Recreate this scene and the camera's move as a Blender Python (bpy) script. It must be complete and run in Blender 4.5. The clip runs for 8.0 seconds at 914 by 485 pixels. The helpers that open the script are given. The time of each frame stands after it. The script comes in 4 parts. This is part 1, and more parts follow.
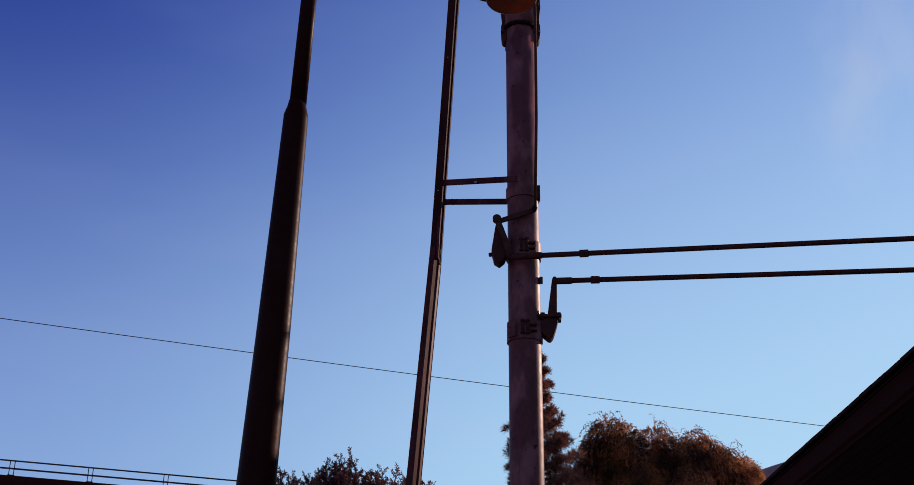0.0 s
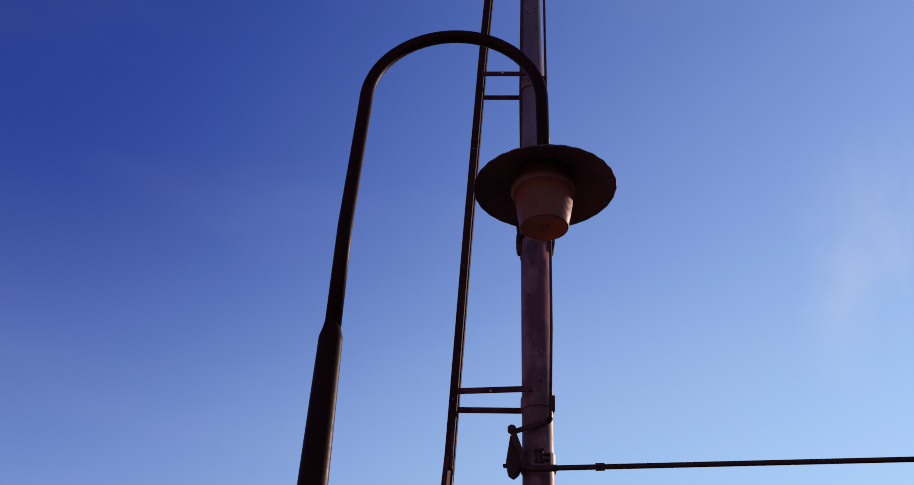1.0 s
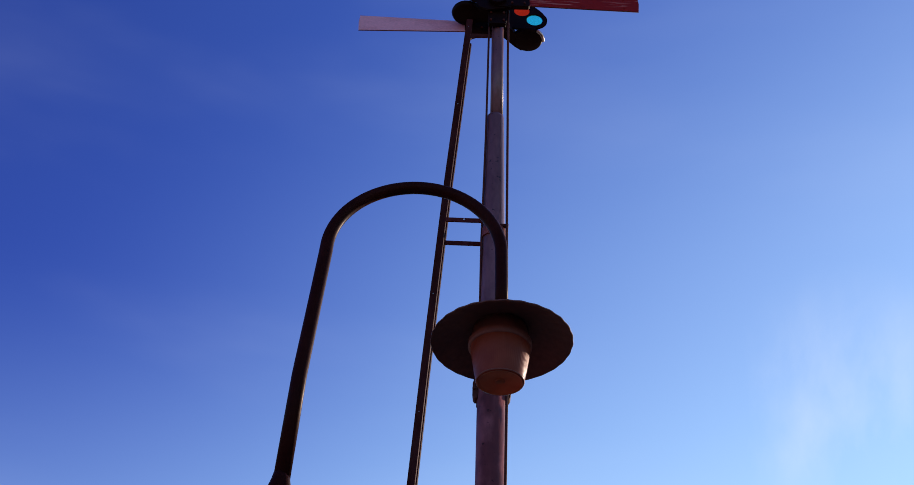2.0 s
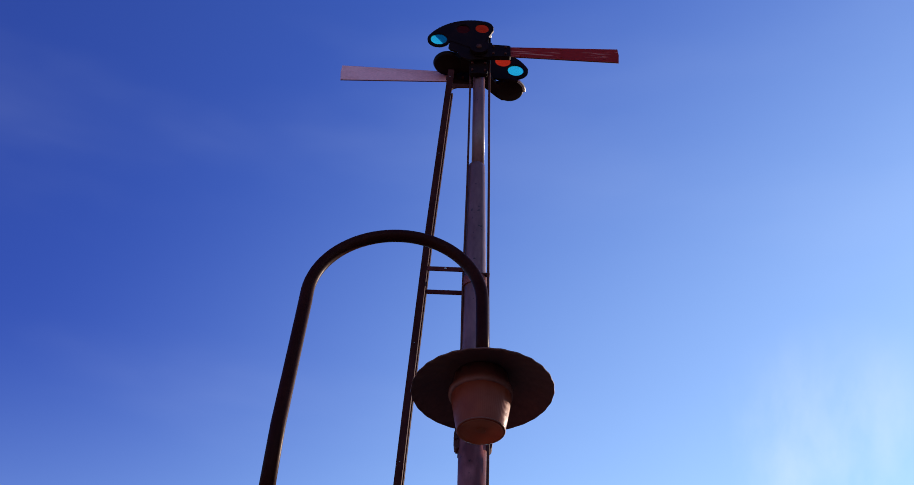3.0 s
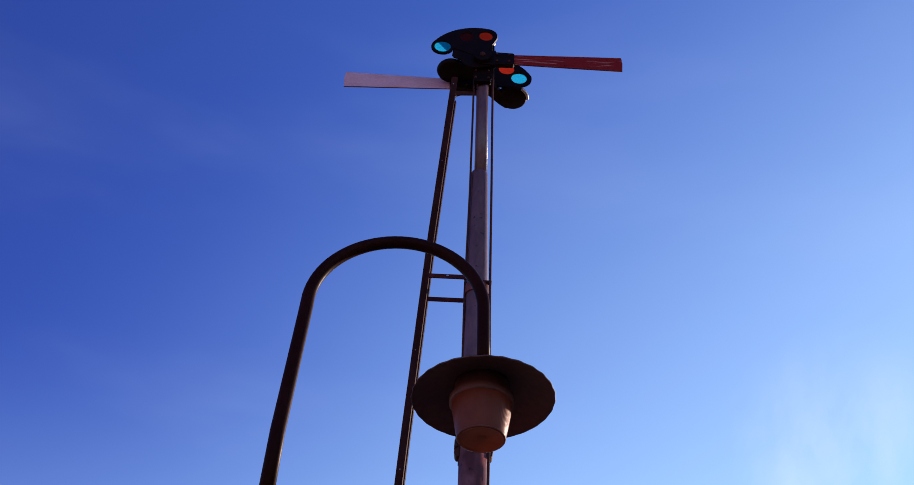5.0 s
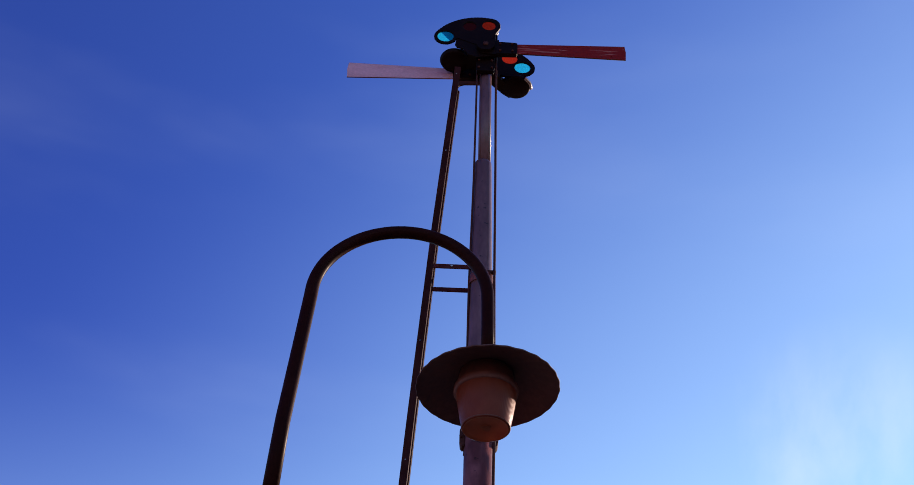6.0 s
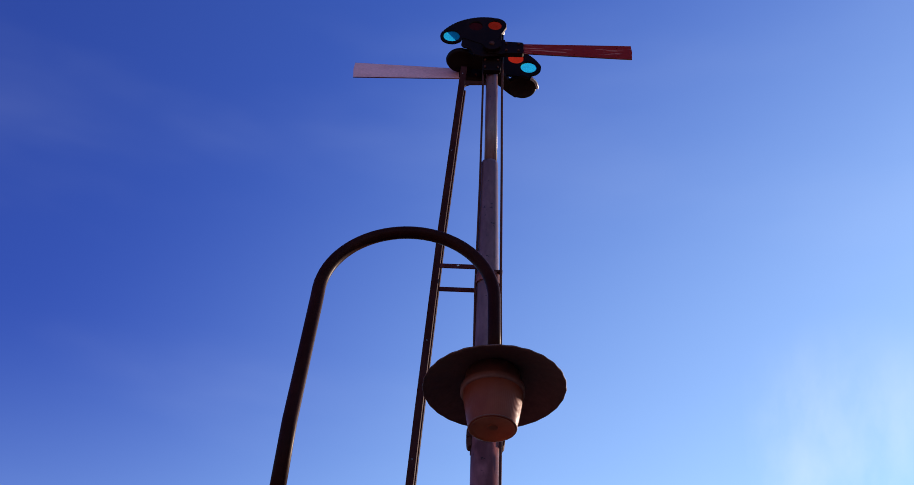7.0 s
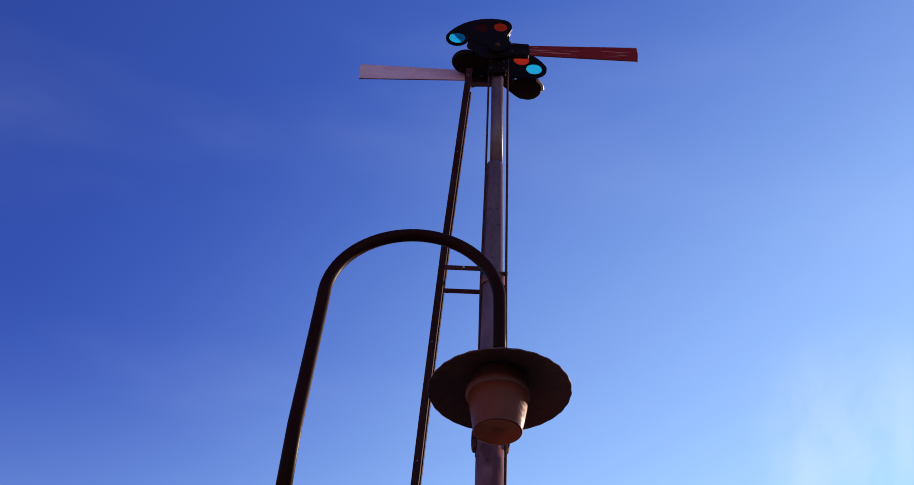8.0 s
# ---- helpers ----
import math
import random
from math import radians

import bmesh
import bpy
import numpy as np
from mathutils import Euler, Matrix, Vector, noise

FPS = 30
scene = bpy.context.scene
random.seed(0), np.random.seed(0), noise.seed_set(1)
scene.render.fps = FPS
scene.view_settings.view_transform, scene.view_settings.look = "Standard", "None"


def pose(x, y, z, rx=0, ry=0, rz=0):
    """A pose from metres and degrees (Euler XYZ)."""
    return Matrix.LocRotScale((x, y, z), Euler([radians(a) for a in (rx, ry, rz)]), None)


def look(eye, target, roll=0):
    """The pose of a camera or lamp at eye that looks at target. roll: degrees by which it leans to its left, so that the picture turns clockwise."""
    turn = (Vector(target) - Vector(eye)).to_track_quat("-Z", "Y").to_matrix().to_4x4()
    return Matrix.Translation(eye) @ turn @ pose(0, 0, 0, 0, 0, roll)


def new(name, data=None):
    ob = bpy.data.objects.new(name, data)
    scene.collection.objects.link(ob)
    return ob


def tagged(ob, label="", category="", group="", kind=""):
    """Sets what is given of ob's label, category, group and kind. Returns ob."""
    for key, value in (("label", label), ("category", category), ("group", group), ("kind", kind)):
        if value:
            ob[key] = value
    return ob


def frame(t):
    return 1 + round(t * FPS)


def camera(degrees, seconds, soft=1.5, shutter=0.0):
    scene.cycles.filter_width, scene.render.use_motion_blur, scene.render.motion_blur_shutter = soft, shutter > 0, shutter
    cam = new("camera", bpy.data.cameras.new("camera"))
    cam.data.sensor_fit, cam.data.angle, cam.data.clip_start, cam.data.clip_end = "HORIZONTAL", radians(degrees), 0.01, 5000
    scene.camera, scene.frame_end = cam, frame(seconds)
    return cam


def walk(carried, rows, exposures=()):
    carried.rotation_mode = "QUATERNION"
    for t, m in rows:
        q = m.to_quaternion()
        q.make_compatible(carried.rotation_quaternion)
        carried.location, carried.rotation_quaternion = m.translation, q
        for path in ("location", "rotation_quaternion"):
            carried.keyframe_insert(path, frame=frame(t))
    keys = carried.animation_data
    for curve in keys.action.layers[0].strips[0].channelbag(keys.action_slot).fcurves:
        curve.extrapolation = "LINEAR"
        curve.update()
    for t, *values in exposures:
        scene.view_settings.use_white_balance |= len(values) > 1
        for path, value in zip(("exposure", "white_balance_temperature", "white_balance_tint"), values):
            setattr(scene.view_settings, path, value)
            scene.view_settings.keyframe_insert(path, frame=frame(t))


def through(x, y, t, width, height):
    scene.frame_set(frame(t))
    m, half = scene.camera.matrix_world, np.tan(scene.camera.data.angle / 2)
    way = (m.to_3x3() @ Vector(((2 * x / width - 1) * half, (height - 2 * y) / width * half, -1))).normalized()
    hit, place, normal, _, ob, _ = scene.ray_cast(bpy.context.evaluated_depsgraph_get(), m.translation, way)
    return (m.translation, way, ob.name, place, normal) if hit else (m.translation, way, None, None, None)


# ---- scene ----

# ------------------------------------------------------------- camera
cam = camera(42.23, 8.0, soft=0.65)

# seconds, eye, tilt from straight down, lean to the left, turn to the left
PATH = [
    (0, -0.0024, 0.0029, 1.4848, 114.053, 0.915, 3.075),
    (0.1, -0.0168, 0.0030, 1.5106, 114.607, 1.271, 2.270),
    (0.2, -0.0346, 0.0083, 1.5243, 115.876, 0.661, 1.375),
    (0.3, -0.0701, -0.0048, 1.5450, 117.337, 1.284, 1.731),
    (0.4, -0.0785, -0.0031, 1.5543, 118.206, 1.510, 1.057),
    (0.5, -0.1023, -0.0284, 1.5743, 118.901, 1.325, 1.475),
    (0.6, -0.1103, -0.0350, 1.5707, 120.029, 1.229, 1.898),
    (0.7, -0.1212, -0.0527, 1.5740, 120.669, 1.120, 2.455),
    (0.8, -0.1256, -0.0636, 1.5760, 121.337, 1.660, 3.272),
    (0.9, -0.1259, -0.0638, 1.5815, 122.150, 1.968, 3.131),
    (1, -0.1293, -0.0713, 1.5783, 123.130, 2.006, 2.979),
    (1.2, -0.1286, -0.0855, 1.5866, 124.906, 2.298, 2.504),
    (1.4, -0.1291, -0.0821, 1.5980, 126.099, 2.499, 2.114),
    (1.5, -0.1227, -0.0839, 1.5973, 127.042, 2.746, 1.975),
    (1.7, -0.1229, -0.0873, 1.6109, 128.329, 2.555, 1.646),
    (1.9, -0.1244, -0.0978, 1.6138, 129.551, 2.594, 1.200),
    (2, -0.1227, -0.1009, 1.6188, 129.841, 2.763, 0.916),
    (2.2, -0.1229, -0.0979, 1.6191, 130.449, 2.540, 0.480),
    (3.3, -0.1146, -0.0848, 1.6216, 132.473, 2.149, -0.156),
    (3.5, -0.1131, -0.0824, 1.6220, 132.361, 2.230, -0.132),
    (4, -0.1172, -0.0775, 1.6229, 132.800, 2.469, -0.125),
    (4.5, -0.1169, -0.0788, 1.6271, 132.898, 2.696, 0.033),
    (5.8, -0.1128, -0.0733, 1.6271, 132.180, 2.549, 0.250),
    (6, -0.1122, -0.0724, 1.6271, 132.195, 2.526, 0.346),
    (6.5, -0.1086, -0.0685, 1.6282, 132.128, 2.596, 0.551),
    (7, -0.1118, -0.0758, 1.6267, 132.158, 2.708, 0.770),
    (7.2, -0.1116, -0.0757, 1.6282, 132.040, 2.716, 0.680),
    (7.5, -0.1114, -0.0755, 1.6304, 132.102, 2.728, 0.908),
    (8, -0.1136, -0.0843, 1.6313, 132.162, 3.033, 1.107),
]


def stance(x, y, z, tilt, lean, turn):
    p, w = radians(tilt - 90), radians(turn)
    ahead = Vector((-math.sin(w) * math.cos(p), math.cos(w) * math.cos(p), math.sin(p)))
    eye = Vector((x, y, z))
    return look(eye, eye + ahead, lean)


walk(cam, [(row[0], stance(*row[1:])) for row in PATH], [
    (0.0, -0.36, 6500, 15), (0.5, -0.38, 6500, 19), (1.0, -0.29, 6500, 19), (1.5, -0.19, 6500, 17),
    (2.0, 0.14, 6500, 11), (3.5, 0.28, 6500, 10), (8.0, 0.28, 6500, 10)])

# ------------------------------------------------------------- sky and sun
SUN_TURN = 50.0    # degrees clockwise from straight ahead (+y)
SUN_HEIGHT = 20.0

world = bpy.data.worlds.new("world")
scene.world = world
world.use_nodes = True
wn, wl = world.node_tree.nodes, world.node_tree.links
wn.clear()
w_out = wn.new("ShaderNodeOutputWorld")
w_bg = wn.new("ShaderNodeBackground")
sky = wn.new("ShaderNodeTexSky")
sky.sky_type = "NISHITA"
sky.sun_disc = False
sky.sun_elevation = radians(SUN_HEIGHT)
sky.sun_rotation = radians(SUN_TURN)
sky.altitude = 300
sky.air_density = 1.0
sky.dust_density = 0.6
sky.ozone_density = 3.0

HAZE_SUN = (0.60, 0.95, 1.14)
HAZE_LOW = (0.49, 0.84, 1.08)
STRENGTH = 0.09
w_bg.inputs["Strength"].default_value = STRENGTH


def w_dot(way, lo, hi, top):
    """Rises smoothly from 0 to top as the view turns towards way."""
    d = wn.new("ShaderNodeVectorMath")
    d.operation = "DOT_PRODUCT"
    wl.new(w_co.outputs["Generated"], d.inputs[0])
    d.inputs[1].default_value = way
    r = wn.new("ShaderNodeMapRange")
    r.interpolation_type = "SMOOTHSTEP"
    wl.new(d.outputs["Value"], r.inputs["Value"])
    r.inputs["From Min"].default_value, r.inputs["From Max"].default_value, r.inputs["To Max"].default_value = lo, hi, top
    return r.outputs["Result"]


def w_mixed(a, colour, factor):
    nd = wn.new("ShaderNodeMix")
    nd.data_type = "RGBA"
    wl.new(a, nd.inputs["A"])
    nd.inputs["B"].default_value = (*[c / STRENGTH for c in colour], 1)
    wl.new(factor, nd.inputs["Factor"])
    return nd.outputs["Result"]


w_co = wn.new("ShaderNodeTexCoord")
# deep evening blue overhead
w_tint = wn.new("ShaderNodeMix")
w_tint.data_type, w_tint.blend_type = "RGBA", "MULTIPLY"
w_tint.inputs["Factor"].default_value = 1.0
w_tint.inputs["B"].default_value = (0.63, 0.84, 1.86, 1)
wl.new(sky.outputs["Color"], w_tint.inputs["A"])
# haze round the sun and above the horizon
sun_way = Vector((math.sin(radians(SUN_TURN)) * math.cos(radians(SUN_HEIGHT)),
                  math.cos(radians(SUN_TURN)) * math.cos(radians(SUN_HEIGHT)), math.sin(radians(SUN_HEIGHT))))
col = w_mixed(w_tint.outputs["Result"], HAZE_LOW, w_dot((0, 0, -1), -0.60, -0.03, 0.95))
col = w_mixed(col, HAZE_SUN, w_dot((0.72, 0.60, -0.60), -0.20, 1.05, 0.96))
# the sky deepens away from the sun
w_deep = wn.new("ShaderNodeMix")
w_deep.data_type, w_deep.blend_type = "RGBA", "MULTIPLY"
wl.new(col, w_deep.inputs["A"])
w_deep.inputs["B"].default_value = (0.69, 0.67, 0.85, 1)
wl.new(w_dot((-1, 0, 0), -0.06, 0.45, 1.0), w_deep.inputs["Factor"])
col = w_deep.outputs["Result"]
# a thin wisp of cloud on the sun's side
w_map = wn.new("ShaderNodeMapping")
w_map.inputs["Scale"].default_value = (2.2, 1.0, 1.0)
w_map.inputs["Rotation"].default_value = (0.3, 0.5, 0.2)
w_noise = wn.new("ShaderNodeTexNoise")
w_noise.inputs["Scale"].default_value = 7.0
w_noise.inputs["Detail"].default_value = 7.0
w_noise.inputs["Roughness"].default_value = 0.55
w_ramp = wn.new("ShaderNodeMapRange")
w_ramp.inputs["From Min"].default_value = 0.40
w_ramp.inputs["From Max"].default_value = 0.70
wl.new(w_co.outputs["Generated"], w_map.inputs["Vector"])
wl.new(w_map.outputs["Vector"], w_noise.inputs["Vector"])
wl.new(w_noise.outputs["Fac"], w_ramp.inputs["Value"])
w_mul = wn.new("ShaderNodeMath")
w_mul.operation = "MULTIPLY"
wl.new(w_ramp.outputs["Result"], w_mul.inputs[0])
wl.new(w_dot((0.312, 0.80, 0.505), 0.988, 0.9988, 0.36), w_mul.inputs[1])
col = w_mixed(col, (0.80, 0.86, 0.95), w_mul.outputs["Value"])
# a faint veil of high cloud in long streaks
w_map2 = wn.new("ShaderNodeMapping")
w_map2.inputs["Scale"].default_value = (1.2, 2.0, 5.0)
w_map2.inputs["Rotation"].default_value = (0.2, 0.55, 0.1)
w_veil = wn.new("ShaderNodeTexNoise")
w_veil.inputs["Scale"].default_value = 1.6
w_veil.inputs["Detail"].default_value = 4.0
w_thin = wn.new("ShaderNodeMapRange")
w_thin.interpolation_type = "SMOOTHSTEP"
w_thin.inputs["From Min"].default_value, w_thin.inputs["From Max"].default_value, w_thin.inputs["To Max"].default_value = 0.45, 0.75, 0.07
wl.new(w_co.outputs["Generated"], w_map2.inputs["Vector"])
wl.new(w_map2.outputs["Vector"], w_veil.inputs["Vector"])
wl.new(w_veil.outputs["Fac"], w_thin.inputs["Value"])
col = w_mixed(col, (0.55, 0.66, 0.90), w_thin.outputs["Result"])
wl.new(col, w_bg.inputs["Color"])
wl.new(w_bg.outputs["Background"], w_out.inputs["Surface"])

sun = new("sun", bpy.data.lights.new("sun", "SUN"))
sun.data.energy = 5.0
sun.data.angle = radians(0.5)
sun.data.color = (1.0, 0.74, 0.58)
sun.matrix_world = look(sun_way * 50, (0, 0, 0))


# ------------------------------------------------------------- materials
def paint(name, base, worn, rough=0.5, metal=0.0, scale=6.0, fine=60.0, amount=0.5, bump=0.15, stretch=(1, 1, 1), spread=0.16, level=0.52, gloss=0.35, chips=0.0):
    """A surface with worn patches at one scale and grain at another."""
    m = bpy.data.materials.new(name)
    m.use_nodes = True
    n, l = m.node_tree.nodes, m.node_tree.links
    b = n["Principled BSDF"]
    co = n.new("ShaderNodeTexCoord")
    mp = n.new("ShaderNodeMapping")
    mp.inputs["Scale"].default_value = stretch
    l.new(co.outputs["Object"], mp.inputs["Vector"])
    big = n.new("ShaderNodeTexNoise")
    big.inputs["Scale"].default_value, big.inputs["Detail"].default_value = scale, 5
    small = n.new("ShaderNodeTexNoise")
    small.inputs["Scale"].default_value, small.inputs["Detail"].default_value = fine, 4
    for t in (big, small):
        l.new(mp.outputs["Vector"], t.inputs["Vector"])
    r = n.new("ShaderNodeMapRange")
    r.inputs["From Min"].default_value, r.inputs["From Max"].default_value = level - spread / 2, level + spread / 2
    r.inputs["To Max"].default_value = amount
    l.new(big.outputs["Fac"], r.inputs["Value"])
    mix = n.new("ShaderNodeMix")
    mix.data_type = "RGBA"
    mix.inputs["A"].default_value, mix.inputs["B"].default_value = (*base, 1), (*worn, 1)
    l.new(r.outputs["Result"], mix.inputs["Factor"])
    gr = n.new("ShaderNodeMix")
    gr.data_type, gr.blend_type = "RGBA", "MULTIPLY"
    gr.inputs["Factor"].default_value = 0.45
    tone = n.new("ShaderNodeMapRange")
    tone.inputs["From Min"].default_value, tone.inputs["From Max"].default_value = 0.3, 0.7
    tone.inputs["To Min"].default_value = 0.4
    l.new(small.outputs["Fac"], tone.inputs["Value"])
    l.new(mix.outputs["Result"], gr.inputs["A"])
    l.new(tone.outputs["Result"], gr.inputs["B"])
    last = gr.outputs["Result"]
    if chips:
        spots = n.new("ShaderNodeTexNoise")
        spots.inputs["Scale"].default_value, spots.inputs["Detail"].default_value = 26, 3
        l.new(co.outputs["Object"], spots.inputs["Vector"])
        cut = n.new("ShaderNodeMapRange")
        cut.inputs["From Min"].default_value, cut.inputs["From Max"].default_value, cut.inputs["To Max"].default_value = 0.66, 0.70, chips
        l.new(spots.outputs["Fac"], cut.inputs["Value"])
        pit = n.new("ShaderNodeMix")
        pit.data_type = "RGBA"
        pit.inputs["B"].default_value = (0.022, 0.008, 0.006, 1)
        l.new(last, pit.inputs["A"])
        l.new(cut.outputs["Result"], pit.inputs["Factor"])
        last = pit.outputs["Result"]
    l.new(last, b.inputs["Base Color"])
    rr = n.new("ShaderNodeMapRange")
    rr.inputs["To Min"].default_value, rr.inputs["To Max"].default_value = rough - 0.12, rough + 0.15
    l.new(small.outputs["Fac"], rr.inputs["Value"])
    l.new(rr.outputs["Result"], b.inputs["Roughness"])
    b.inputs["Metallic"].default_value = metal
    b.inputs["Specular IOR Level"].default_value = gloss
    bp = n.new("ShaderNodeBump")
    bp.inputs["Strength"].default_value, bp.inputs["Distance"].default_value = bump, 0.004
    l.new(small.outputs["Fac"], bp.inputs["Height"])
    l.new(bp.outputs["Normal"], b.inputs["Normal"])
    return m


def leafy(name, dark, light, through=0.35, uneven=1.0, clumps=0.0):
    """Leaves whose tone differs from one to the next and that let some light through."""
    m = bpy.data.materials.new(name)
    m.use_nodes = True
    n, l = m.node_tree.nodes, m.node_tree.links
    b, out = n["Principled BSDF"], n["Material Output"]
    geo = n.new("ShaderNodeNewGeometry")
    mix = n.new("ShaderNodeMix")
    mix.data_type = "RGBA"
    mix.inputs["A"].default_value, mix.inputs["B"].default_value = (*dark, 1), (*light, 1)
    pw = n.new("ShaderNodeMath")
    pw.operation = "POWER"
    pw.inputs[1].default_value = uneven
    l.new(geo.outputs["Random Per Island"], pw.inputs[0])
    # noise darkens whole clumps, so that shade in the crown is painted
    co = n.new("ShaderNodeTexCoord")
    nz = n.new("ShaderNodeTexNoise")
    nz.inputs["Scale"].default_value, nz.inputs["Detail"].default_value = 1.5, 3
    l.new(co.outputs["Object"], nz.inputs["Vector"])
    clump_shade = n.new("ShaderNodeMapRange")
    clump_shade.inputs["From Min"].default_value, clump_shade.inputs["From Max"].default_value = 0.40, 0.60
    clump_shade.inputs["To Min"].default_value = 1.0 - clumps
    l.new(nz.outputs["Fac"], clump_shade.inputs["Value"])
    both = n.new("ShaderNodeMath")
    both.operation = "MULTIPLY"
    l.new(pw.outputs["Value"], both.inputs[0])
    l.new(clump_shade.outputs["Result"], both.inputs[1])
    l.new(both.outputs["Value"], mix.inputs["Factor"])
    l.new(mix.outputs["Result"], b.inputs["Base Color"])
    b.inputs["Roughness"].default_value = 0.6
    tr = n.new("ShaderNodeBsdfTranslucent")
    l.new(mix.outputs["Result"], tr.inputs["Color"])
    ms = n.new("ShaderNodeMixShader")
    ms.inputs["Fac"].default_value = through
    l.new(b.outputs["BSDF"], ms.inputs[1])
    l.new(tr.outputs["BSDF"], ms.inputs[2])
    l.new(ms.outputs["Shader"], out.inputs["Surface"])
    return m


def coloured_glass(name, colour, clear):
    """Pressed signal glass: it scatters the daylight behind it in its own colour."""
    m = bpy.data.materials.new(name)
    m.use_nodes = True
    n, l = m.node_tree.nodes, m.node_tree.links
    n.remove(n["Principled BSDF"])
    out = n["Material Output"]
    co = n.new("ShaderNodeTexCoord")
    nz = n.new("ShaderNodeTexNoise")
    nz.inputs["Scale"].default_value = 14
    l.new(co.outputs["Object"], nz.inputs["Vector"])
    mix = n.new("ShaderNodeMix")
    mix.data_type = "RGBA"
    mix.inputs["A"].default_value = (*colour, 1)
    mix.inputs["B"].default_value = (*[c * 0.7 for c in colour], 1)
    l.new(nz.outputs["Fac"], mix.inputs["Factor"])
    tl = n.new("ShaderNodeBsdfTranslucent")
    l.new(mix.outputs["Result"], tl.inputs["Color"])
    tp = n.new("ShaderNodeBsdfTransparent")
    tp.inputs["Color"].default_value = (*clear, 1)
    gl = n.new("ShaderNodeBsdfGlossy")
    gl.inputs["Roughness"].default_value = 0.12
    a, b = n.new("ShaderNodeMixShader"), n.new("ShaderNodeMixShader")
    a.inputs["Fac"].default_value = 0.55
    b.inputs["Fac"].default_value = 0.006
    l.new(tl.outputs["BSDF"], a.inputs[1])
    l.new(tp.outputs["BSDF"], a.inputs[2])
    l.new(a.outputs["Shader"], b.inputs[1])
    l.new(gl.outputs["BSDF"], b.inputs[2])
    l.new(b.outputs["Shader"], out.inputs["Surface"])
    return m


def refractor(name, through, pale, dark):
    """Ribbed, dusty amber lamp glass, between clear and milky."""
    m = bpy.data.materials.new(name)
    m.use_nodes = True
    n, l = m.node_tree.nodes, m.node_tree.links
    b, out = n["Principled BSDF"], n["Material Output"]
    co = n.new("ShaderNodeTexCoord")
    nz = n.new("ShaderNodeTexNoise")
    nz.inputs["Scale"].default_value, nz.inputs["Detail"].default_value = 22, 5
    l.new(co.outputs["Object"], nz.inputs["Vector"])
    mix = n.new("ShaderNodeMix")
    mix.data_type = "RGBA"
    mix.inputs["A"].default_value, mix.inputs["B"].default_value = (*pale, 1), (*dark, 1)
    l.new(nz.outputs["Fac"], mix.inputs["Factor"])
    l.new(mix.outputs["Result"], b.inputs["Base Color"])
    b.inputs["Roughness"].default_value = 0.30
    b.inputs["Specular IOR Level"].default_value = 0.18
    tr = n.new("ShaderNodeBsdfTranslucent")
    l.new(mix.outputs["Result"], tr.inputs["Color"])
    ms = n.new("ShaderNodeMixShader")
    ms.inputs["Fac"].default_value = through
    l.new(b.outputs["BSDF"], ms.inputs[1])
    l.new(tr.outputs["BSDF"], ms.inputs[2])
    l.new(ms.outputs["Shader"], out.inputs["Surface"])
    return m


MAT_LAMP_POST = paint("lamp_post_paint", (0.030, 0.0055, 0.0042), (0.046, 0.010, 0.007), gloss=0.03, rough=0.40, scale=5, bump=0.1)
MAT_MAST = paint("mast_silver_paint", (0.315, 0.100, 0.098), (0.100, 0.022, 0.021), rough=0.46, gloss=0.13, chips=0.9, scale=8, fine=45, amount=0.75, stretch=(1, 1, 0.5), spread=0.16, level=0.46)
MAT_MAST_UP = paint("mast_grey_paint", (0.215, 0.096, 0.104), (0.105, 0.039, 0.041), rough=0.34, gloss=0.45, chips=0.9, scale=5.5, fine=45, amount=0.7, stretch=(1, 1, 0.4), spread=0.24, level=0.47)
MAT_IRON = paint("rusty_iron", (0.070, 0.019, 0.015), (0.115, 0.032, 0.022), gloss=0.12, rough=0.65, scale=14)
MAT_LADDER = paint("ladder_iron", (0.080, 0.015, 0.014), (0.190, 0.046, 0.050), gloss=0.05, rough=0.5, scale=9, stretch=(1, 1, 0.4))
# darker copy of the ladder iron, for the stiles above the joint
MAT_LADDER_UP = paint("ladder_iron_darker", (0.040, 0.009, 0.008), (0.075, 0.019, 0.018), gloss=0.04, rough=0.6, scale=9, stretch=(1, 1, 0.4))
MAT_BLACK = paint("signal_black", (0.009, 0.0025, 0.0022), (0.016, 0.005, 0.004), gloss=0.06, rough=0.45, scale=10, bump=0.08)
MAT_ARM_RED = paint("arm_red_enamel", (0.27, 0.012, 0.009), (0.60, 0.22, 0.19), gloss=0.10, rough=0.4, scale=11, fine=40, amount=0.60, stretch=(0.5, 1, 6.0), spread=0.08, level=0.60)
MAT_ARM_WHITE = paint("arm_white_enamel", (0.84, 0.44, 0.52), (0.70, 0.34, 0.40), gloss=0.15, rough=0.42, scale=7, amount=0.5, stretch=(0.7, 1, 3))
MAT_SHADE = paint("shade_enamel", (0.15, 0.062, 0.050), (0.20, 0.080, 0.058), gloss=0.12, rough=0.55, scale=8)
MAT_SHADE_NECK = paint("lamp_neck", (0.27, 0.090, 0.066), (0.18, 0.058, 0.042), rough=0.5, scale=12)
MAT_GLOBE = refractor("lamp_refractor", 0.35, (0.38, 0.076, 0.036), (0.20, 0.034, 0.015))
